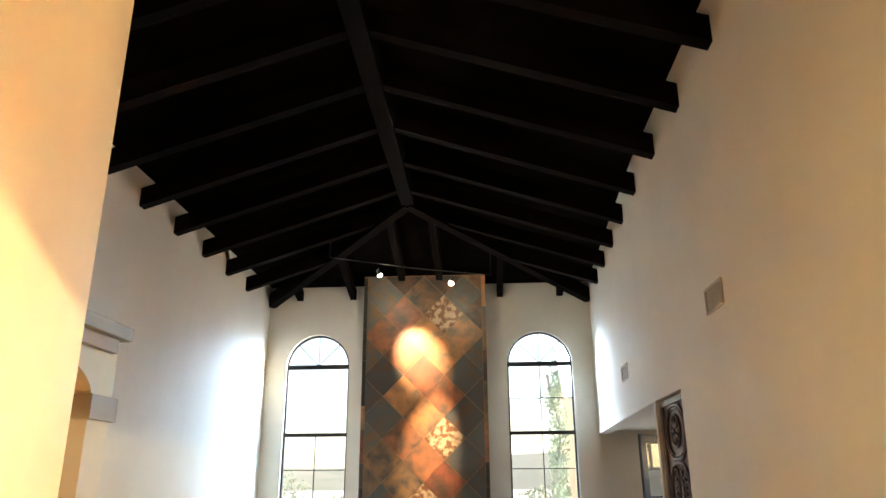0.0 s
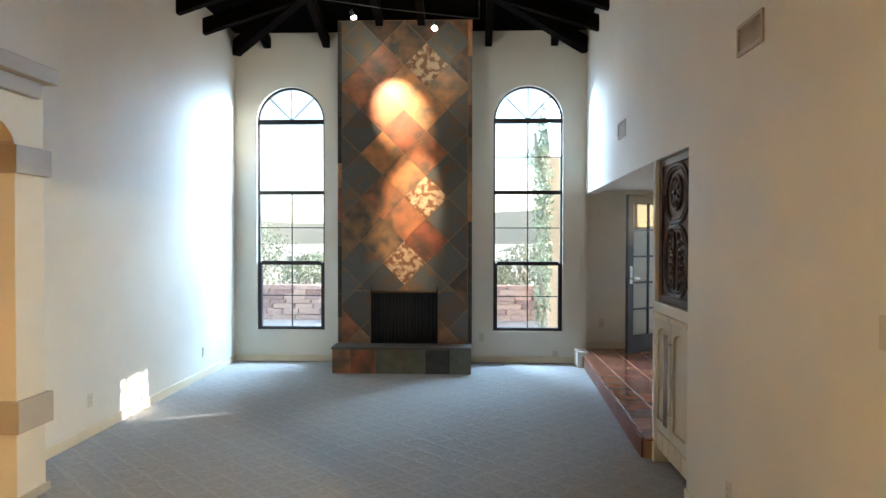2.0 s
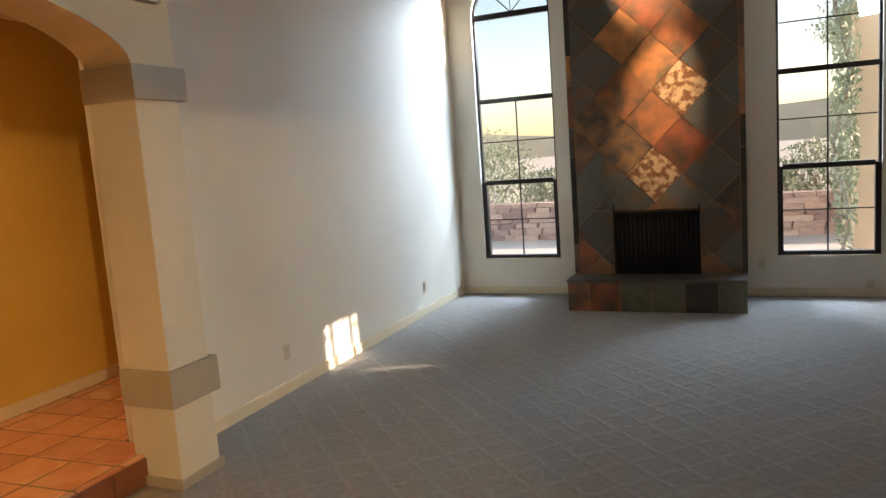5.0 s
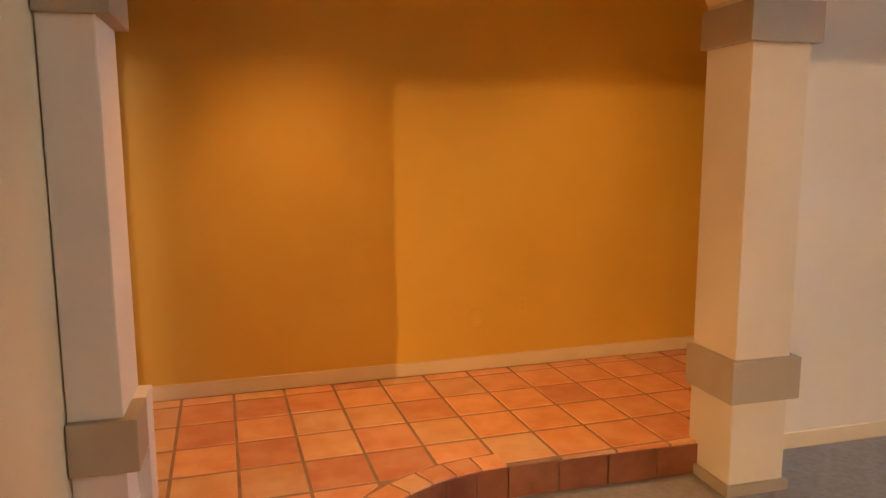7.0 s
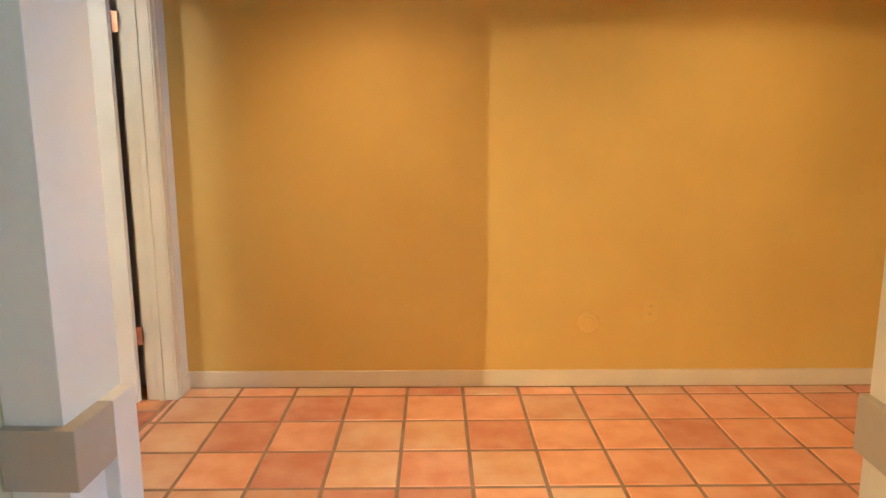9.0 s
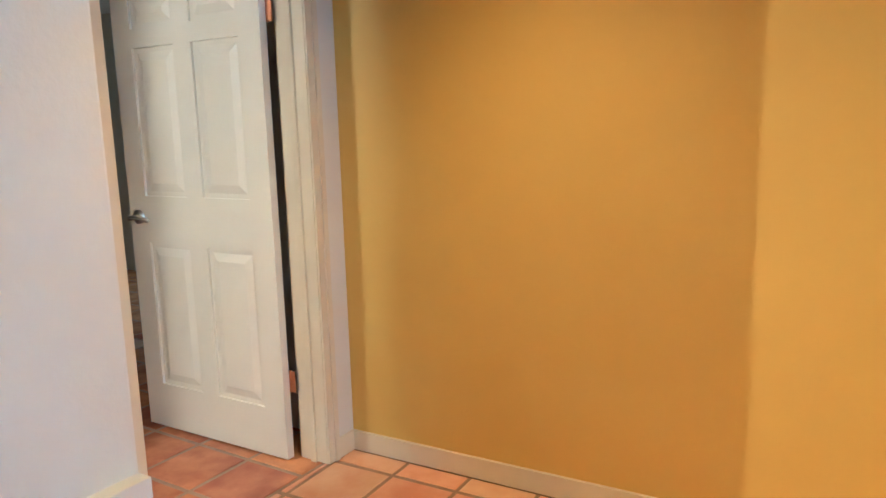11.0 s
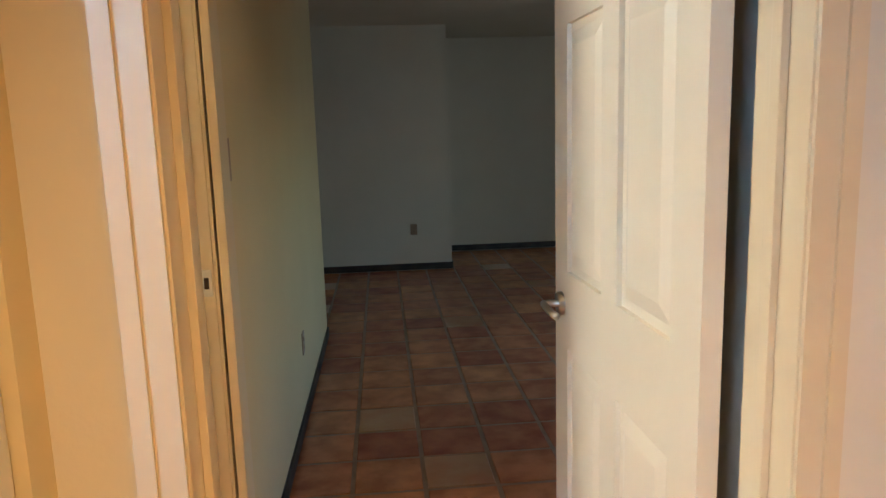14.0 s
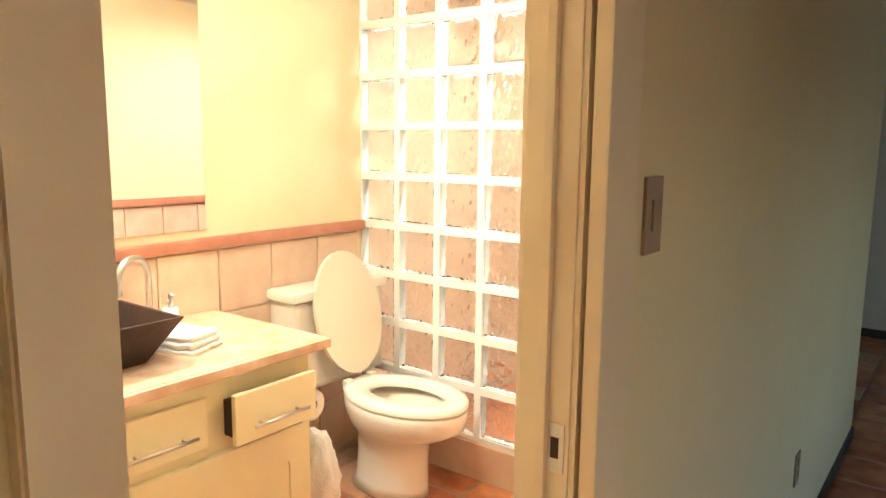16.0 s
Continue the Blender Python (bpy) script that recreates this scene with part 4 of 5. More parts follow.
def track_lights():
    t = thing("track_light", pose(-0.85, 8.45, 4.2), "thin dark cable rail with two small spot lamps under the roof", "track light")
    inv = t.matrix_world.inverted()
    bm = bmesh.new()
    a, b = Vector((-1.92, 8.45, 4.30)), Vector((0.10, 8.45, 4.02))
    tube(bm, [inv @ a, inv @ ((a + b) / 2 - Vector((0, 0, 0.02))), inv @ b], 0.006)
    for p in (a, b):
        tube(bm, [inv @ p, inv @ (p + Vector((0, 0, 0.30)))], 0.006)
    part("rail", bm, CORD, t)
    for sx, sy, sz, aim in SPOTS:
        d = (Vector(aim) - Vector((sx, sy, sz))).normalized()
        bm = bmesh.new()
        p = Vector((sx, sy, sz))
        cyl(bm, inv @ (p - d * 0.05), inv @ (p + d * 0.02), 0.018, 0.03)
        tube(bm, [inv @ (p - d * 0.04), inv @ (p + Vector((0, 0, 0.07)))], 0.004)
        h = part("lamp_head", bm, CORD, t)
        bm = bmesh.new()
        bmesh.ops.create_uvsphere(bm, u_segments=12, v_segments=8, radius=0.028, matrix=Matrix.Translation(inv @ (p + d * 0.035 + Vector((0, -0.012, 0)))))
        part("bulb", bm, BULB, h, smooth=True)


track_lights()


# ---- fittings on the walls ----
def plate(name, m, w, h, label, category, kind_of, group=""):
    """A wall plate: local x along the wall, y out of it, z up."""
    t = thing(name, m, label, category, group)
    pm = OCHRE if m.translation.x < HALLX else TANPL if abs(m.translation.x - XH) < 0.0005 or m.translation.y < -4 else PLATE
    box("cover_plate", -w / 2, w / 2, 0, 0.006, -h / 2, h / 2, pm, t, bevel=0.002)
    if kind_of == "outlet":
        for s in (-1, 1):
            bm = bmesh.new()
            cyl(bm, (0, 0.005, s * 0.02), (0, 0.009, s * 0.02), 0.015)
            r = part("socket", bm, pm, t)
            for q in (-0.005, 0.005):
                box("slot", q - 0.001, q + 0.001, 0.009, 0.0095, s * 0.02 - 0.004, s * 0.02 + 0.004, CORE, r)
    elif kind_of == "switch" and w > 0.04:
        n = max(1, round(w / 0.05))
        for k in range(n):
            x = (k - (n - 1) / 2) * 0.046
            box("rocker", x - 0.012, x + 0.012, 0.006, 0.010, -0.025, 0.025, pm, t, bevel=0.001)
    return t


E_, W_, N_, S_ = 90, -90, 180, 0   # turns for plates that face west, east, south, north
outlets = [
    (XW, 6.33, 0.30, W_, "ivory outlet plate low on the white wall"), (XW, 8.80, 0.30, W_, "ivory outlet plate low on the white wall"),
    (0.16, YN, 0.33, N_, "ivory outlet plate beside the slate fireplace"), (1.12, YN, 0.10, N_, "ivory outlet plate just above the baseboard"),
    (1.356, 4.37, 0.32, E_, "ivory outlet plate low on the cream wall"), (ochre(4.45), 4.45, 0.57, W_, "ivory outlet plate low on the ochre wall"),
    (XH, -0.66, 0.565, E_, "tan outlet plate on the corridor wall"), (-3.85, -4.55, 0.60, S_, "tan outlet plate low in the dark bedroom"),
    (1.75, 10.15, 0.50, N_, "ivory outlet plate in the tiled passage")]
for x, y, z, a, lab in outlets:
    plate("outlet", pose(x, y, z, 0, 0, a), 0.072, 0.115, lab, "outlet", "outlet")
plate("light_switch", pose(1.356, 2.99, 1.33, 0, 0, E_), 0.072, 0.115, "ivory rocker switch on the cream wall", "light switch", "switch")
plate("light_switch", pose(XH, 0.84, 1.565, 0, 0, E_), 0.072, 0.125, "tan switch plate beside the bathroom door", "light switch", "switch")
plate("light_switch", pose(-3.086, 2.20, 1.46, 0, 0, E_), 0.045, 0.115, "slim switch plate on the side of the arch pillar", "light switch", "switch")


def round_plate():
    t = thing("blank_cover", pose(ochre(4.13), 4.13, 0.502, 0, 0, W_), "round blank cover painted ochre on the ochre wall", "wall cover")
    bm = bmesh.new()
    cyl(bm, (0, 0, 0), (0, 0.008, 0), 0.058, 0.052, seg=28)
    part("disc", bm, OCHRE, t, smooth=False)
    bm = bmesh.new()
    cyl(bm, (0, 0.007, 0), (0, 0.012, 0), 0.035, 0.030, seg=24)
    part("cap", bm, OCHRE, t)


round_plate()


def vent(y, z, w, h, label):
    v = thing("wall_vent", pose(east(y), y, z, 0, 0, E_), label, "vent")
    bm = bmesh.new()
    bx(bm, -w / 2, w / 2, 0, 0.012, -h / 2, -h / 2 + 0.018)
    bx(bm, -w / 2, w / 2, 0, 0.012, h / 2 - 0.018, h / 2)
    bx(bm, -w / 2, -w / 2 + 0.018, 0, 0.012, -h / 2 + 0.018, h / 2 - 0.018)
    bx(bm, w / 2 - 0.018, w / 2, 0, 0.012, -h / 2 + 0.018, h / 2 - 0.018)
    part("frame", bm, VENTM, v)
    n = 9
    for k in range(n):
        z0 = -h / 2 + 0.022 + (h - 0.044) * k / n
        bm = bmesh.new()
        prism(bm, [(-w / 2 + 0.018, 0.001, z0 + 0.010), (-w / 2 + 0.018, 0.010, z0), (-w / 2 + 0.018, 0.011, z0 + 0.002), (-w / 2 + 0.018, 0.002, z0 + 0.012)], (w - 0.036, 0, 0))
        part("slat", bm, VENTM, v)


vent(4.13, 2.615, 0.31, 0.155, "beige louvred return vent high on the cream wall")
vent(7.25, 2.63, 0.33, 0.155, "beige louvred vent high above the passage")


# ---- carved bar doors and the cabinet below ----
def carved_door():
    c = thing("carved_door", pose(1.40, 5.48, 1.178, 0, 0, E_), "polished dark walnut door carved with scrolls and a rosette", "carved door")
    w, h = 0.385, 1.012
    box("board", -w, w, -0.03, 0.0, 0, h, CARVED, c)
    bm = bmesh.new()
    for a, b, z0, z1 in ((-w, -w + 0.06, 0, h), (w - 0.06, w, 0, h), (-w + 0.06, w - 0.06, 0, 0.05), (-w + 0.06, w - 0.06, h - 0.05, h)):
        bx(bm, a, b, 0, 0.018, z0, z1)
    part("frame", bm, CARVED, c, bevel=0.004)

    def rim(zc, rz, rx, notch):
        pts = []
        for k in range(49):
            a = 2 * math.pi * k / 48
            q = 1 + notch * math.cos(4 * a)
            e = 0.55
            ca, sa = math.cos(a), math.sin(a)
            pts.append((rx * q * math.copysign(abs(ca) ** e, ca), 0.006, zc + rz * q * math.copysign(abs(sa) ** e, sa)))
        return pts
    for nm, pts in (("upper_moulding", rim(0.755, 0.185, 0.26, 0.05)), ("lower_moulding", rim(0.30, 0.225, 0.26, 0.05))):
        bm = bmesh.new()
        tube(bm, pts, 0.014, 8)
        part(nm, bm, CARVED, c, smooth=True)
        bm = bmesh.new()
        tube(bm, [(x * 0.86, y + 0.002, (z - (0.755 if z > 0.53 else 0.30)) * 0.86 + (0.755 if z > 0.53 else 0.30)) for x, y, z in pts], 0.008, 6)
        part(nm + "_bead", bm, CARVED, c, smooth=True)
    bm = bmesh.new()
    ring = [(0.115 * math.cos(a), 0.006, 0.765 + 0.115 * math.sin(a)) for a in (2 * math.pi * k / 32 for k in range(33))]
    tube(bm, ring, 0.012, 8)
    for k in range(8):
        a = math.pi * k / 4
        m = Matrix.Translation((0.06 * math.cos(a), 0.006, 0.765 + 0.06 * math.sin(a))) @ Euler((0, -a, 0)).to_matrix().to_4x4() @ Matrix.Diagonal((0.045, 0.012, 0.016, 1))
        bmesh.ops.create_uvsphere(bm, u_segments=10, v_segments=6, radius=1, matrix=m)
    bmesh.ops.create_uvsphere(bm, u_segments=10, v_segments=6, radius=0.02, matrix=Matrix.Translation((0, 0.008, 0.765)))
    part("rosette", bm, CARVED, c, smooth=True)
    bm = bmesh.new()
    for s in (-1, 1):
        for k in range(7):
            z = 0.12 + 0.055 * k
            r = 0.05 + 0.012 * math.sin(k)
            arc = [(s * (0.05 + 0.10 * u), 0.006 + 0.006 * math.sin(math.pi * u), z + r * math.sin(math.pi * u * 0.8)) for u in (i / 8 for i in range(9))]
            tube(bm, arc, 0.008, 6)
        tube(bm, [(s * 0.045, 0.008, 0.10 + 0.4 * u) for u in (i / 6 for i in range(7))], 0.007, 6)
        scr = [(s * (0.16 - 0.045 * (1 - u) * math.cos(5 * u)), 0.008, 0.58 + 0.045 * (1 - u) * math.sin(5 * u)) for u in (i / 16 for i in range(16))]
        tube(bm, scr, 0.008, 6)
    part("leaf_scroll", bm, CARVED, c, smooth=True)


carved_door()


def wall_cabinet():
    c = thing("wall_cabinet", pose(1.362, 5.48, 0, 0, 0, E_), "cream painted two-door cabinet with long nickel bar pulls", "cabinet")
    box("body", -0.385, 0.385, -0.11, -0.022, 0.10, 1.10, CABP, c)
    for s in (-1, 1):
        x0, x1 = (s * 0.195 - 0.19), (s * 0.195 + 0.187)
        bm = bmesh.new()
        bx(bm, x0, x0 + 0.055, -0.022, 0, 0.27, 1.06)
        bx(bm, x1 - 0.055, x1, -0.022, 0, 0.27, 1.06)
        bx(bm, x0 + 0.055, x1 - 0.055, -0.022, 0, 0.27, 0.34)
        n = 12
        xm, r = (x0 + x1) / 2, (x1 - x0) / 2 - 0.055
        for k in range(n):
            a, b = math.pi * k / n, math.pi * (k + 1) / n
            pa, pb = (xm + r * math.cos(a), 0.93 + 0.07 * math.sin(a)), (xm + r * math.cos(b), 0.93 + 0.07 * math.sin(b))
            prism(bm, [(pa[0], -0.022, pa[1]), (pa[0], -0.022, 1.06), (pb[0], -0.022, 1.06), (pb[0], -0.022, pb[1])], (0, 0.022, 0))
        d = part("door", bm, CABP, c)
        box("panel", x0 + 0.055, x1 - 0.055, -0.0215, -0.012, 0.34, 0.99, CABP, d)
        bm = bmesh.new()
        hxx = s * 0.028
        tube(bm, [(hxx, 0.035, 0.36), (hxx, 0.035, 0.98)], 0.007, 8)
        for z in (0.42, 0.92):
            cyl(bm, (hxx, 0, z), (hxx, 0.035, z), 0.005)
        part("bar_pull", bm, STEEL, d, "long nickel bar pull", smooth=True)
        box("top_rail", x0, x1, -0.022, 0.012, 1.065, 1.10, TRIM, c, bevel=0.004)
    for k in range(5):
        x = -0.36 + 0.145 * k
        box("toe_tile", x, x + 0.13, -0.022, -0.006, 0.12, 0.24, TRIM, c, bevel=0.003)


wall_cabinet()


# ---- bathroom ----
def glass_blocks():
    g = thing("glass_block_screen", pose(-1.54, -0.64, 0.33), "clear wavy glass blocks with white joints on a curb", "glass block wall")
    p, n, m = 0.2415, 4, 10
    x0 = -2.02 + 1.54
    bm = bmesh.new()
    for i in range(n + 1):
        x = x0 + i * p
        bx(bm, x - 0.017, x + 0.017, -0.04, 0.04, 0, m * 0.2375)
    for j in range(m + 1):
        z = j * 0.2375
        for i in range(n):
            bx(bm, x0 + i * p + 0.017, x0 + (i + 1) * p - 0.017, -0.04, 0.04, max(z - 0.017, 0), z + 0.017)
    part("grout_grid", bm, GROUT, g)
    bm = bmesh.new()
    a, b = p / 2 - 0.0165, 0.2375 / 2 - 0.0165
    bx(bm, -a, a, -0.036, 0.036, -b, b)
    bmesh.ops.bevel(bm, geom=list(bm.edges), offset=0.008, segments=1, affect="EDGES")
    me = bpy.data.meshes.new("glass_block")
    bm.to_mesh(me)
    bm.free()
    me.materials.append(BLOCKG)
    for i in range(n):
        for j in range(m):
            o = new("glass_block", me)
            o.parent = g
            o.location = (x0 + (i + 0.5) * p, 0, (j + 0.5) * 0.2375)
            o.visible_shadow = False


glass_blocks()
wall("shower_curb", -3.007, -1.06, -0.71, -0.57, FZ - 0.01, 0.33, STONET)


def toilet():
    t = thing("toilet", pose(-1.6, -0.29, FZ), "white porcelain toilet with its bone seat lid raised", "toilet")
    inv = t.matrix_world.inverted()

    def ring(cx, rx, ry, z, n=28):
        return [(cx + rx * math.cos(2 * math.pi * k / n), ry * math.sin(2 * math.pi * k / n), z) for k in range(n)]

    def loft(name, rings, material, cap0=True, cap1=True, parent=t, label=""):
        bm = bmesh.new()
        vs = [[bm.verts.new(p) for p in r] for r in rings]
        n = len(vs[0])
        for a, b in zip(vs, vs[1:]):
            for k in range(n):
                bm.faces.new((a[k], a[(k + 1) % n], b[(k + 1) % n], b[k]))
        if cap0:
            bm.faces.new(vs[0][::-1])
        if cap1:
            bm.faces.new(vs[-1])
        return part(name, bm, material, parent, label, smooth=True)
    loft("bowl", [ring(0.07, 0.19, 0.125, 0), ring(0.06, 0.175, 0.112, 0.04), ring(0.055, 0.17, 0.11, 0.16), ring(0.05, 0.175, 0.115, 0.235), ring(0.02, 0.23, 0.155, 0.27), ring(-0.01, 0.275, 0.185, 0.315), ring(-0.01, 0.288, 0.193, 0.36), ring(-0.01, 0.288, 0.193, 0.385), ring(-0.01, 0.283, 0.188, 0.395),
                  ring(-0.01, 0.23, 0.135, 0.395), ring(-0.01, 0.20, 0.115, 0.33), ring(0.02, 0.12, 0.08, 0.25)], PORC)
    loft("seat", [ring(-0.01, 0.29, 0.195, 0.40), ring(-0.01, 0.29, 0.195, 0.42), ring(-0.01, 0.275, 0.18, 0.428), ring(-0.02, 0.185, 0.115, 0.425), ring(-0.02, 0.18, 0.11, 0.40)], PORC, False, False)
    bm = bmesh.new()
    n = 28
    pts = []
    for k in range(n):
        a = 2 * math.pi * k / n
        u, v = 0.265 * math.sin(a) + 0.27, 0.19 * math.cos(a)
        pts.append((0.235 + u * 0.22, v, 0.45 + u * 0.97))
    prism(bm, pts, (0.018, 0, -0.004))
    part("lid", bm, SEATM, t, "raised bone-coloured lid", bevel=0.004)
    box("tank", 0.345, 0.535, -0.26, 0.26, 0.40, 0.78, PORC, t, bevel=0.02)
    box("tank_lid", 0.33, 0.538, -0.275, 0.275, 0.782, 0.825, PORC, t, bevel=0.012)
    for y in (-0.07, 0.07):
        box("seat_hinge", 0.225, 0.255, y - 0.02, y + 0.02, 0.40, 0.44, PORC, t, bevel=0.004)


toilet()
bpy.data.objects["toilet"].matrix_world = pose(-1.6, -0.29, FZ) @ Matrix.Scale(1.06, 4)


def vanity():
    v = thing("vanity_cabinet", pose(-1.4, 0.80, FZ), "pale yellow vanity cabinet with one drawer slightly open", "vanity")
    inv = v.matrix_world.inverted()

    def b(name, x0, x1, y0, y1, z0, z1, m, parent=v, label="", bevel=0.0):
        return box(name, x0, x1, y0, y1, z0, z1, m, parent, label, bevel=bevel, m=inv)
    b("body", -1.70, -1.065, 0.335, 1.295, FZ + 0.07, 0.965, VANP)
    b("toe_kick", -1.64, -1.065, 0.335, 1.295, FZ, FZ + 0.07, CORE)
    for y0, y1, z0, z1, out in ((0.375, 0.70, 0.755, 0.915, 0.06), (0.755, 1.08, 0.755, 0.915, 0.0)):
        if out:
            b("drawer_box", -1.70 - out, -1.70, y0 + 0.015, y1 - 0.015, z0 + 0.015, z1 - 0.03, CORE)
        d = b("drawer_front", -1.72 - out, -1.70 - out, y0, y1, z0, z1, VANP, bevel=0.004)
        bm = bmesh.new()
        x = -1.72 - out
        yc = (y0 + y1) / 2
        tube(bm, [inv @ Vector((x - 0.028, yc - 0.11, 0.81)), inv @ Vector((x - 0.028, yc + 0.11, 0.81))], 0.006)
        for q in (-0.075, 0.075):
            cyl(bm, inv @ Vector((x, yc + q, 0.81)), inv @ Vector((x - 0.028, yc + q, 0.81)), 0.004)
        part("bar_pull", bm, STEEL, d, "nickel bar pull", smooth=True)
    d = b("door", -1.716, -1.70, 0.385, 1.08, 0.26, 0.72, VANP)
    bm = bmesh.new()
    y0, y1 = 0.385, 1.08
    bx(bm, -1.722, -1.716, y0, y0 + 0.06, 0.26, 0.72)
    bx(bm, -1.722, -1.716, y1 - 0.06, y1, 0.26, 0.72)
    bx(bm, -1.722, -1.716, y0 + 0.06, y1 - 0.06, 0.26, 0.33)
    n, ym, r = 14, (y0 + y1) / 2, (y1 - y0) / 2 - 0.06
    for k in range(n):
        p, q = math.pi * k / n, math.pi * (k + 1) / n
        pa, pb = (ym + r * math.cos(p), 0.59 + 0.06 * math.sin(p)), (ym + r * math.cos(q), 0.59 + 0.06 * math.sin(q))
        prism(bm, [(-1.722, pa[0], pa[1]), (-1.722, pa[0], 0.72), (-1.722, pb[0], 0.72), (-1.722, pb[0], pb[1])], (0.006, 0, 0))
    bmesh.ops.transform(bm, matrix=inv, verts=bm.verts)
    part("door_frame_moulding", bm, VANP, d)


vanity()
ct = thing("vanity_countertop", pose(-1.4, 0.8, 0.966), "tan stone countertop on the yellow vanity", "countertop")
box("slab", -0.325, 0.335, -0.51, 0.495, 0, 0.034, COUNTER, ct)
box("front_edge", -0.347, -0.326, -0.532, 0.495, 0, 0.034, COUNTER, ct, bevel=0.006)
box("side_edge", -0.3255, 0.335, -0.532, -0.511, 0, 0.034, COUNTER, ct, bevel=0.006)

ledge2 = thing("wall_ledge", pose(-3.007, -0.3, 1.25), "rounded terracotta ledge tile capping the tan wall tiles", "wall trim")
box("cap", 0, 0.035, -1.40, 1.30, 0, 0.05, LEDGE, ledge2, bevel=0.012)
ledge = thing("wall_ledge", pose(-1.06, 0.3, 1.25), "rounded terracotta ledge tile capping the tan wall tiles", "wall trim")
box("cap", -0.035, 0, -0.90, 0.995, 0, 0.05, LEDGE, ledge, bevel=0.012)


def basin():
    s = thing("vessel_sink", pose(-1.42, 0.93, 1.0), "square dark bronze vessel sink on the stone countertop", "sink")
    bm = bmesh.new()
    rings = []
    for r, z in ((0.10, 0), (0.185, 0.145), (0.172, 0.145), (0.09, 0.015)):
        rings.append([bm.verts.new((sx * r, sy * r, z)) for sx, sy in ((-1, -1), (1, -1), (1, 1), (-1, 1))])
    for a, b in zip(rings, rings[1:]):
        for k in range(4):
            bm.faces.new((a[k], a[(k + 1) % 4], b[(k + 1) % 4], b[k]))
    bm.faces.new(rings[0][::-1])
    bm.faces.new(rings[-1])
    part("bowl", bm, SINKM, s, bevel=0.003)
    f = thing("faucet", pose(-1.16, 0.60, 1.0), "tall gooseneck nickel faucet beside the vessel sink", "faucet")
    bm = bmesh.new()
    cyl(bm, (0, 0, 0), (0, 0, 0.03), 0.026)
    part("base", bm, STEEL, f, smooth=True)
    bm = bmesh.new()
    pts = [(0, 0, 0.03), (0, 0, 0.20)] + [(-0.07 + 0.07 * math.cos(a), 0.0, 0.20 + 0.07 * math.sin(a)) for a in (math.pi * k / 10 for k in range(1, 11))] + [(-0.14, 0, 0.15)]
    tube(bm, [(x * 0.3, -x * 0.95, z) for x, y, z in pts], 0.012, 12)
    part("spout", bm, STEEL, f, smooth=True)
    bm = bmesh.new()
    tube(bm, [(0, -0.02, 0.04), (-0.02, -0.07, 0.06)], 0.007)
    part("lever", bm, STEEL, f, smooth=True)


basin()


def soap_and_cloths():
    c = thing("hand_towel", pose(-1.45, 0.66, 1.0, 0, 0, 20), "folded white hand towels beside the sink", "towel")
    rnd = random.Random(4)
    for k in range(3):
        bm = bmesh.new()
        nx, ny = 14, 10
        g = [[bm.verts.new(((i / nx - 0.5) * (0.20 - 0.01 * k), (j / ny - 0.5) * (0.16 - 0.01 * k),
                            0.014 + 0.022 * k + 0.008 * noise.noise(Vector((i * 0.35, j * 0.4, k * 5))))) for j in range(ny + 1)] for i in range(nx + 1)]
        for i in range(nx):
            for j in range(ny):
                bm.faces.new((g[i][j], g[i + 1][j], g[i + 1][j + 1], g[i][j + 1]))
        r = bmesh.ops.extrude_face_region(bm, geom=list(bm.faces))
        for v in [e for e in r["geom"] if isinstance(e, bmesh.types.BMVert)]:
            v.co.z -= 0.018 if k else 0.014
        part("towel_fold", bm, TOWEL, c, smooth=True)
    s = thing("soap_dispenser", pose(-1.29, 0.60, 1.0), "small clear soap bottle with a metal pump", "soap dispenser")
    bm = bmesh.new()
    cyl(bm, (0, 0, 0), (0, 0, 0.10), 0.03, 0.027, seg=20)
    part("bottle", bm, PORC, s, smooth=True)
    bm = bmesh.new()
    cyl(bm, (0, 0, 0.10), (0, 0, 0.13), 0.010)
    tube(bm, [(0, 0, 0.13), (0, 0, 0.15), (-0.04, 0.01, 0.148)], 0.006)
    part("pump", bm, STEEL, s, smooth=True)
    p = thing("toilet_roll_holder", pose(-1.60, 0.335, 0.74), "nickel paper holder on the side of the vanity", "paper holder")
    bm = bmesh.new()
    tube(bm, [(0.08, 0, 0), (0.08, -0.052, 0), (-0.075, -0.052, 0)], 0.007)
    part("arm", bm, STEEL, p, smooth=True)
    r = thing("toilet_roll", pose(-1.61, 0.280, 0.735), "white toilet paper roll hanging beside the vanity", "toilet roll")
    bm = bmesh.new()
    cyl(bm, (-0.05, 0, 0), (0.05, 0, 0), 0.056, seg=28)
    part("paper", bm, PAPER, r, smooth=False)
    bm = bmesh.new()
    cyl(bm, (-0.051, 0, 0), (0.051, 0, 0), 0.02, seg=18)
    part("core", bm, CORE, r)
    b = thing("waste_bag", pose(-1.52, 0.16, FZ), "crumpled white plastic bag between vanity and toilet", "bag")
    bm = bmesh.new()
    bmesh.ops.create_icosphere(bm, subdivisions=4, radius=1)
    for v in bm.verts:
        q = v.co.copy()
        k = 1 + 0.18 * noise.noise(q * 3.1) + 0.08 * noise.noise(q * 8)
        v.co = Vector((q.x * 0.11 * k, q.y * 0.09 * k * (1.1 - 0.4 * q.z), max(0.0, 0.2 + q.z * 0.2 * k)))
    part("bag", bm, TOWEL, b, smooth=True)


soap_and_cloths()


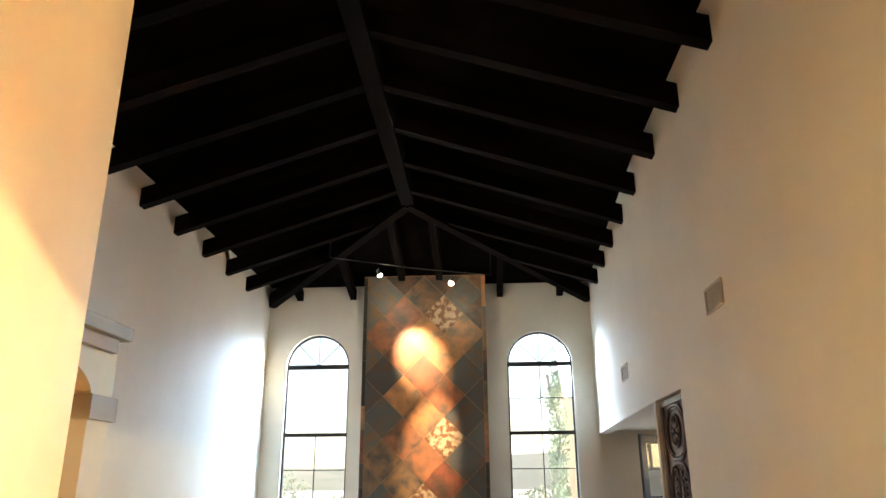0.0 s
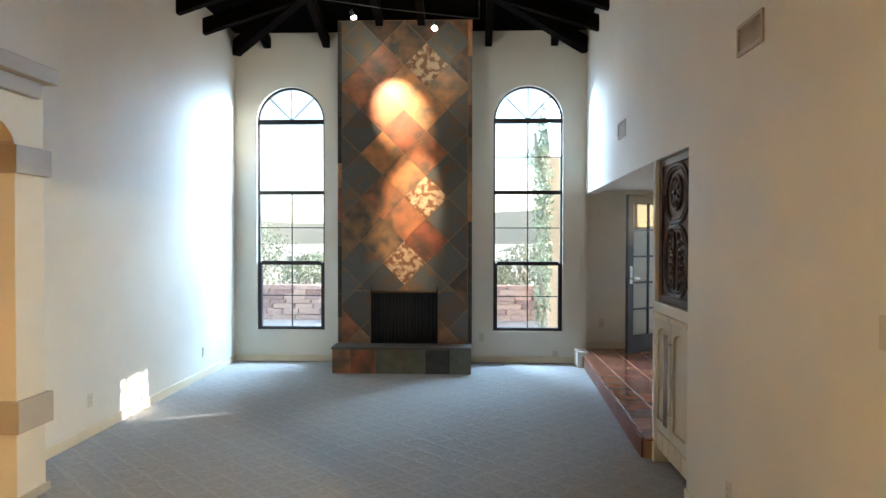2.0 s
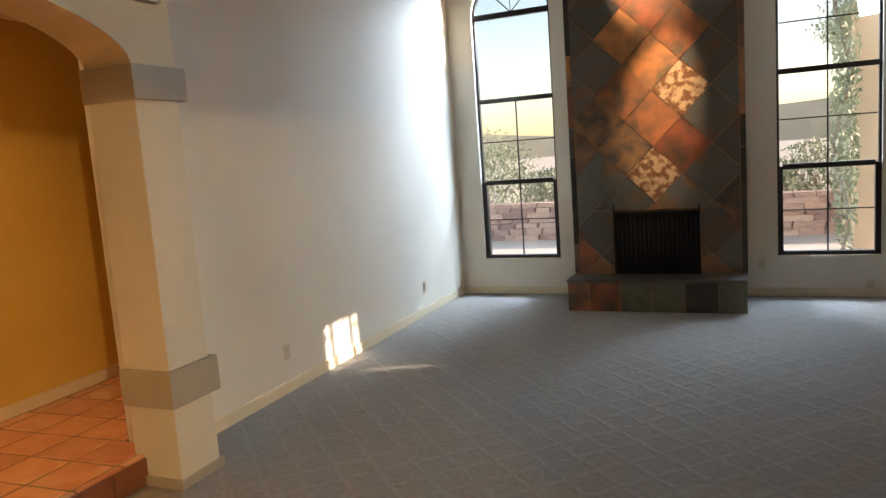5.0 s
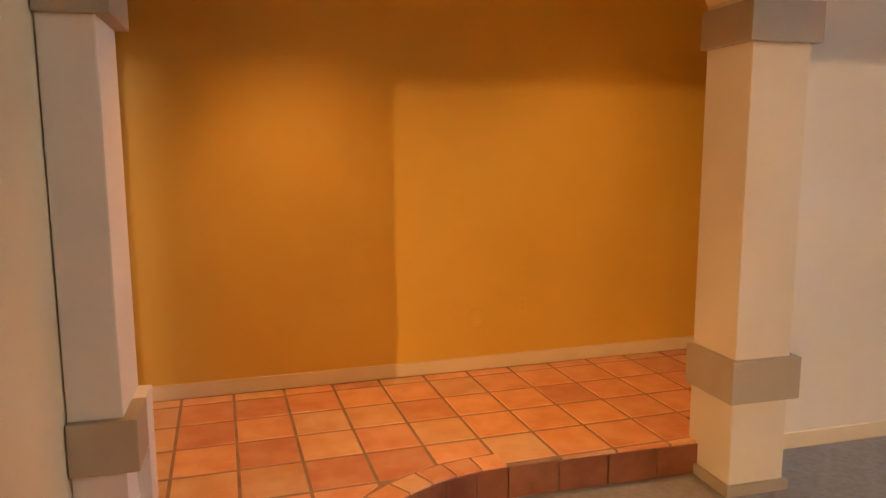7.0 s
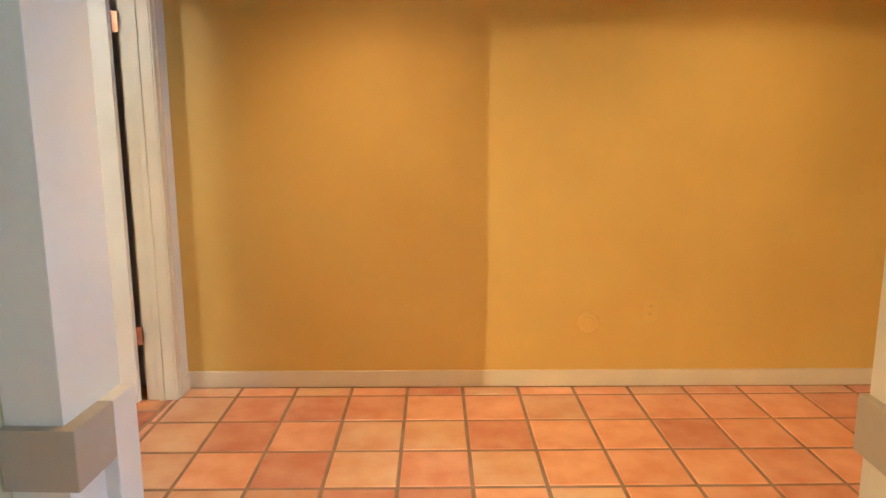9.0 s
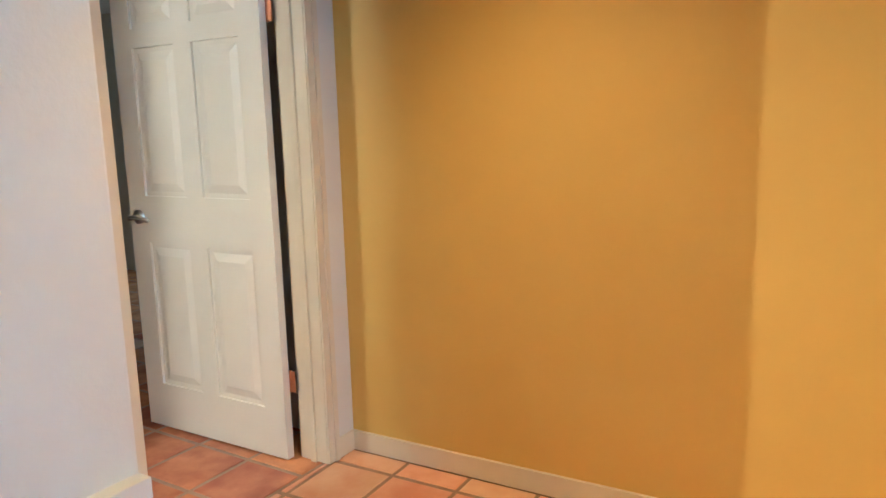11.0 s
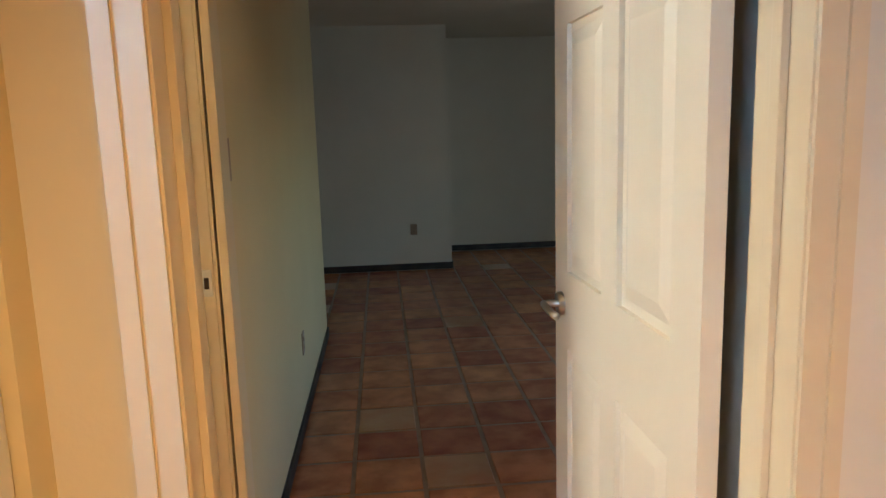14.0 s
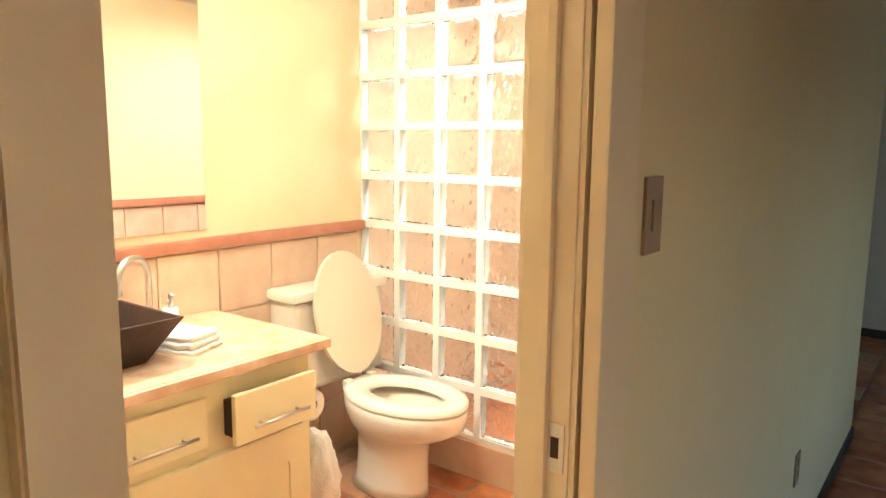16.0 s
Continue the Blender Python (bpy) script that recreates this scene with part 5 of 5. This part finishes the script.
def mirror():
    t = thing("wall_mirror", pose(-1.062, 0.79, 1.33, 0, 0, 90), "frameless rectangular mirror above the vanity", "mirror")
    bm = bmesh.new()
    bx(bm, -0.50, 0.50, 0.0, 0.006, 0, 1.15)
    part("glass", bm, MIRROR, t)


mirror()


def towel_hook(z):
    t = thing("shower_handle", pose(-2.35, -1.78, z), "small nickel shower fitting on the tan tiles", "shower fitting")
    bm = bmesh.new()
    cyl(bm, (0, 0, 0), (0, 0.02, 0), 0.035, seg=20)
    part("escutcheon", bm, STEEL, t)
    bm = bmesh.new()
    tube(bm, [(0, 0.02, 0), (0, 0.05, 0), (0.07, 0.055, -0.01)], 0.009)
    part("lever", bm, STEEL, t, smooth=True)


towel_hook(1.20)
towel_hook(1.75)


# ---- floor and wall tiles ----
def tile_mesh(name, poly, t, material, cache={}):
    """A tile from a flat outline, its top edge softened."""
    key = (name, material.name, t, tuple((round(a, 3), round(b, 3)) for a, b in poly))
    if key in cache:
        return cache[key]
    n = len(poly)
    cx, cy = sum(p[0] for p in poly) / n, sum(p[1] for p in poly) / n
    e = 0.006
    v = [(a, b, 0) for a, b in poly] + [(a, b, t - 0.004) for a, b in poly]
    for a, b in poly:
        d = max(math.hypot(a - cx, b - cy), 1e-4)
        v.append((a - (a - cx) / d * e, b - (b - cy) / d * e, t))
    f = []
    for k in range(n):
        q = (k + 1) % n
        f += [(k, q, n + q, n + k), (n + k, n + q, 2 * n + q, 2 * n + k)]
    f.append(tuple(range(2 * n, 3 * n)))
    me = bpy.data.meshes.new(name)
    me.from_pydata(v, [], f)
    me.materials.append(material)
    cache[key] = me
    return me


def lay(parent, poly, z, rnd, name="tile", t=0.014, pale=0.33, red=None, light=None):
    """One loose tile as a part of its floor."""
    cx, cy = sum(p[0] for p in poly) / len(poly), sum(p[1] for p in poly) / len(poly)
    m = (light or TILEY) if rnd.random() < pale else red or TILE
    local = [(a - cx, b - cy) for a, b in poly]
    o = new(name, tile_mesh(name, local, t, m))
    o.parent = parent
    o.matrix_basis = Matrix.Translation((cx, cy, z + rnd.uniform(-0.001, 0.001)))
    return o


def area(p):
    return abs(sum(a[0] * b[1] - b[0] * a[1] for a, b in zip(p, p[1:] + p[:1]))) / 2


def rect(x0, x1, y0, y1, g=0.006, gy=None):
    h = gy or g
    return [(x0 + g, y0 + h), (x1 - g, y0 + h), (x1 - g, y1 - h), (x0 + g, y1 - h)]


TZ = FZ - 0.0168
rnd = random.Random(21)
PX, PY, TURN = 0.305, 0.286, 0.042
for i in range(-3, 10):
    for j in range(-6, 15):
        p = rect(PX * i, PX * (i + 1), PY * j, PY * (j + 1), 0.009, 0.007)
        p = [(-4.18 + a * math.cos(TURN) - b * math.sin(TURN), 3.205 + a * math.sin(TURN) + b * math.cos(TURN)) for a, b in p]
        for nx, ny, d in ((-1, -0.037, -(HALLX + 0.016) - 0.037 * DOORY), (0, -1, -2.045), (0, 1, 6.88), (1, 0, -1.71)):
            p = clip(p, nx, ny, d) if len(p) > 2 else []
        if len(p) < 3:
            continue
        mx, my = sum(q[0] for q in p) / len(p), sum(q[1] for q in p) / len(p)
        if my > 3.85:
            lim = EX if my < 4.86 else XW - 0.165
            p = clip(p, 1, 0, lim)
        else:
            d = Vector((mx - CCX, my - CCY))
            if d.length < 1e-3 or (mx > CCX and my > CCY - CR):
                continue
            if mx <= CCX:
                u = d.normalized()
                p = clip(p, -u.x, -u.y, -(u.x * CCX + u.y * CCY + CR + 0.125))
            else:
                p = clip(p, 0, 1, CCY - CR - 0.125)
        if len(p) >= 3 and area(p) > 0.002:
            lay(floor_hall, p, TZ, rnd)
n = 11
for k in range(n):
    a, b = radians(90 * k / n) + 0.006, radians(90 * (k + 1) / n) - 0.006
    p = [(CCX - r * math.cos(q), CCY - r * math.sin(q)) for r, q in ((CR - 0.004, a), (CR - 0.004, b), (CR + 0.118, b), (CR + 0.118, a))]
    lay(floor_hall, p, TZ + 0.001, rnd, "edge_tile")
for k in range(3):
    x = CCX + 0.165 * k
    lay(floor_hall, rect(x, min(x + 0.165, -1.71), CCY - CR - 0.118, CCY - CR + 0.004), TZ + 0.001, rnd, "edge_tile")


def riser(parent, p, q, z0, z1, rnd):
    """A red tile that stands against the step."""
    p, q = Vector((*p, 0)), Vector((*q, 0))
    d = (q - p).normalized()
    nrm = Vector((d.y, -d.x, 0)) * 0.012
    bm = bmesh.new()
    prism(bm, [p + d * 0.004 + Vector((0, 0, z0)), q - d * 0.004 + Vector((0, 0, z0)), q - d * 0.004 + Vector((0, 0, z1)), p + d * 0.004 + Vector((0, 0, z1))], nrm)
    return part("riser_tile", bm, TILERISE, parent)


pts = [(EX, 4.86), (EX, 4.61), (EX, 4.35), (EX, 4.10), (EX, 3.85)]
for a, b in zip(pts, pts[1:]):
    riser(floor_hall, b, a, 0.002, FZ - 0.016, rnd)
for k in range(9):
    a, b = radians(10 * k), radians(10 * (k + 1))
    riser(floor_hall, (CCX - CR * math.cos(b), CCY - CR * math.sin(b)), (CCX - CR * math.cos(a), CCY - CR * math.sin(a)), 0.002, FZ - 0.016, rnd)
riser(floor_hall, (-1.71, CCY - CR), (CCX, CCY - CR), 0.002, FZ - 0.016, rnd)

# east platform
rnd = random.Random(22)
for i in range(8):
    for j in range(22):
        x0, y0 = 1.28 + 0.305 * i, 9.845 - 0.305 * (j)
        if y0 < 3.2:
            continue
        p = rect(x0, x0 + 0.305, y0, y0 + 0.305)
        lim = 1.53 if y0 + 0.15 < 5.94 else (1.30 + max(0, (y0 + 0.15 - 5.94)) * 0.043 if y0 < 9.6 else 1.53)
        p = clip(p, -1, 0, -lim)
        if p and len(p) > 2 and area(p) > 0.003:
            lay(platform_east, p, TZ, rnd, pale=0.0, red=TILESHADED)
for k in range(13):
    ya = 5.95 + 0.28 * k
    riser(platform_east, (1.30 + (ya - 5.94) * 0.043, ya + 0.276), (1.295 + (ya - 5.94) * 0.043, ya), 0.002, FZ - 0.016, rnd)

# corridor, bathroom and bedroom
rnd = random.Random(23)
far_v, far_f = [], []
count = 0
for j in range(0, 26):
    for i in range(-8, 10):
        x0, y0 = -4.27 + 0.305 * i, 1.73 - 0.305 * j
        p = rect(x0, x0 + 0.305, y0, y0 + 0.305, 0.009)
        mx, my = x0 + 0.15, y0 + 0.15
        if y0 > 1.6 and not XJ - 0.3 < mx < XC + 0.3:
            continue
        p = clip(p, -1, 0, 6.43)
        p = clip(p, 1, 0, -1.12) if p else p
        if my > -1.8 and mx < XH + 0.15 and mx > XH - 0.15 and not 1.1 < my < 1.7:
            p = clip(p, 1, 0, XH - 0.004)
        if -4.55 > my - 0.15 and mx > -4.25:
            p = clip(p, 0, -1, 4.545)
        if len(p) < 3 or area(p) < 0.003 or my < -5.66:
            continue
        if count < 290 and -5.2 < mx and my > -4.7:
            lay(floor_rooms, p, TZ, rnd, pale=0.12 if my < 0.6 else 0.0, red=TILEROOM, light=TILEPALE)
            count += 1
        else:
            k = len(far_v)
            far_v += [(a, b, TZ) for a, b in p] + [(a, b, TZ + 0.012) for a, b in p]
            m = len(p)
            far_f += [tuple(range(k + m, k + 2 * m))] + [(k + q, k + (q + 1) % m, k + m + (q + 1) % m, k + m + q) for q in range(m)]
me = bpy.data.meshes.new("far_tiles")
me.from_pydata(far_v, [], far_f)
me.materials.append(TILEROOM)
o = new("far_tiles", me)
o.parent = floor_rooms
tagged(o, kind="stuff")

# tan wall tiles behind the vanity and in the shower
rnd = random.Random(24)
tw = tagged(new("wall_tiles"), kind="structure")
tw.matrix_world = pose(-1.06, 0, FZ)
for i in range(7):
    for j in range(4):
        y0, z0 = -0.57 + 0.27 * i, 0.27 * j
        o = new("wall_tile", tile_mesh("wall_tile", [(-0.132, -0.132), (0.132, -0.132), (0.132, 0.132), (-0.132, 0.132)], 0.010, STONET))
        o.parent = tw
        o.matrix_basis = Matrix.Translation((0, y0 + 0.135, z0 + 0.135)) @ Euler((0, radians(-90), 0)).to_matrix().to_4x4()
tv = tagged(new("wall_tiles_west"), kind="structure")
tv.matrix_world = pose(-3.007, 0, FZ)
for i in range(10):
    for j in range(4):
        o = new("wall_tile", tile_mesh("wall_tile", [(-0.132, -0.132), (0.132, -0.132), (0.132, 0.132), (-0.132, 0.132)], 0.010, STONET))
        o.parent = tv
        o.matrix_basis = Matrix.Translation((0, -1.64 + 0.27 * i, 0.27 * j + 0.135)) @ Euler((0, radians(90), 0)).to_matrix().to_4x4()
ts = tagged(new("shower_tiles"), kind="structure")
ts.matrix_world = pose(-3.0, -1.78, FZ)
for i in range(7):
    for j in range(9):
        o = new("wall_tile", tile_mesh("wall_tile", [(-0.132, -0.132), (0.132, -0.132), (0.132, 0.132), (-0.132, 0.132)], 0.010, STONET))
        o.parent = ts
        o.matrix_basis = Matrix.Translation((0.135 + 0.27 * i, 0, 0.135 + 0.27 * j)) @ Euler((radians(-90), 0, 0)).to_matrix().to_4x4()
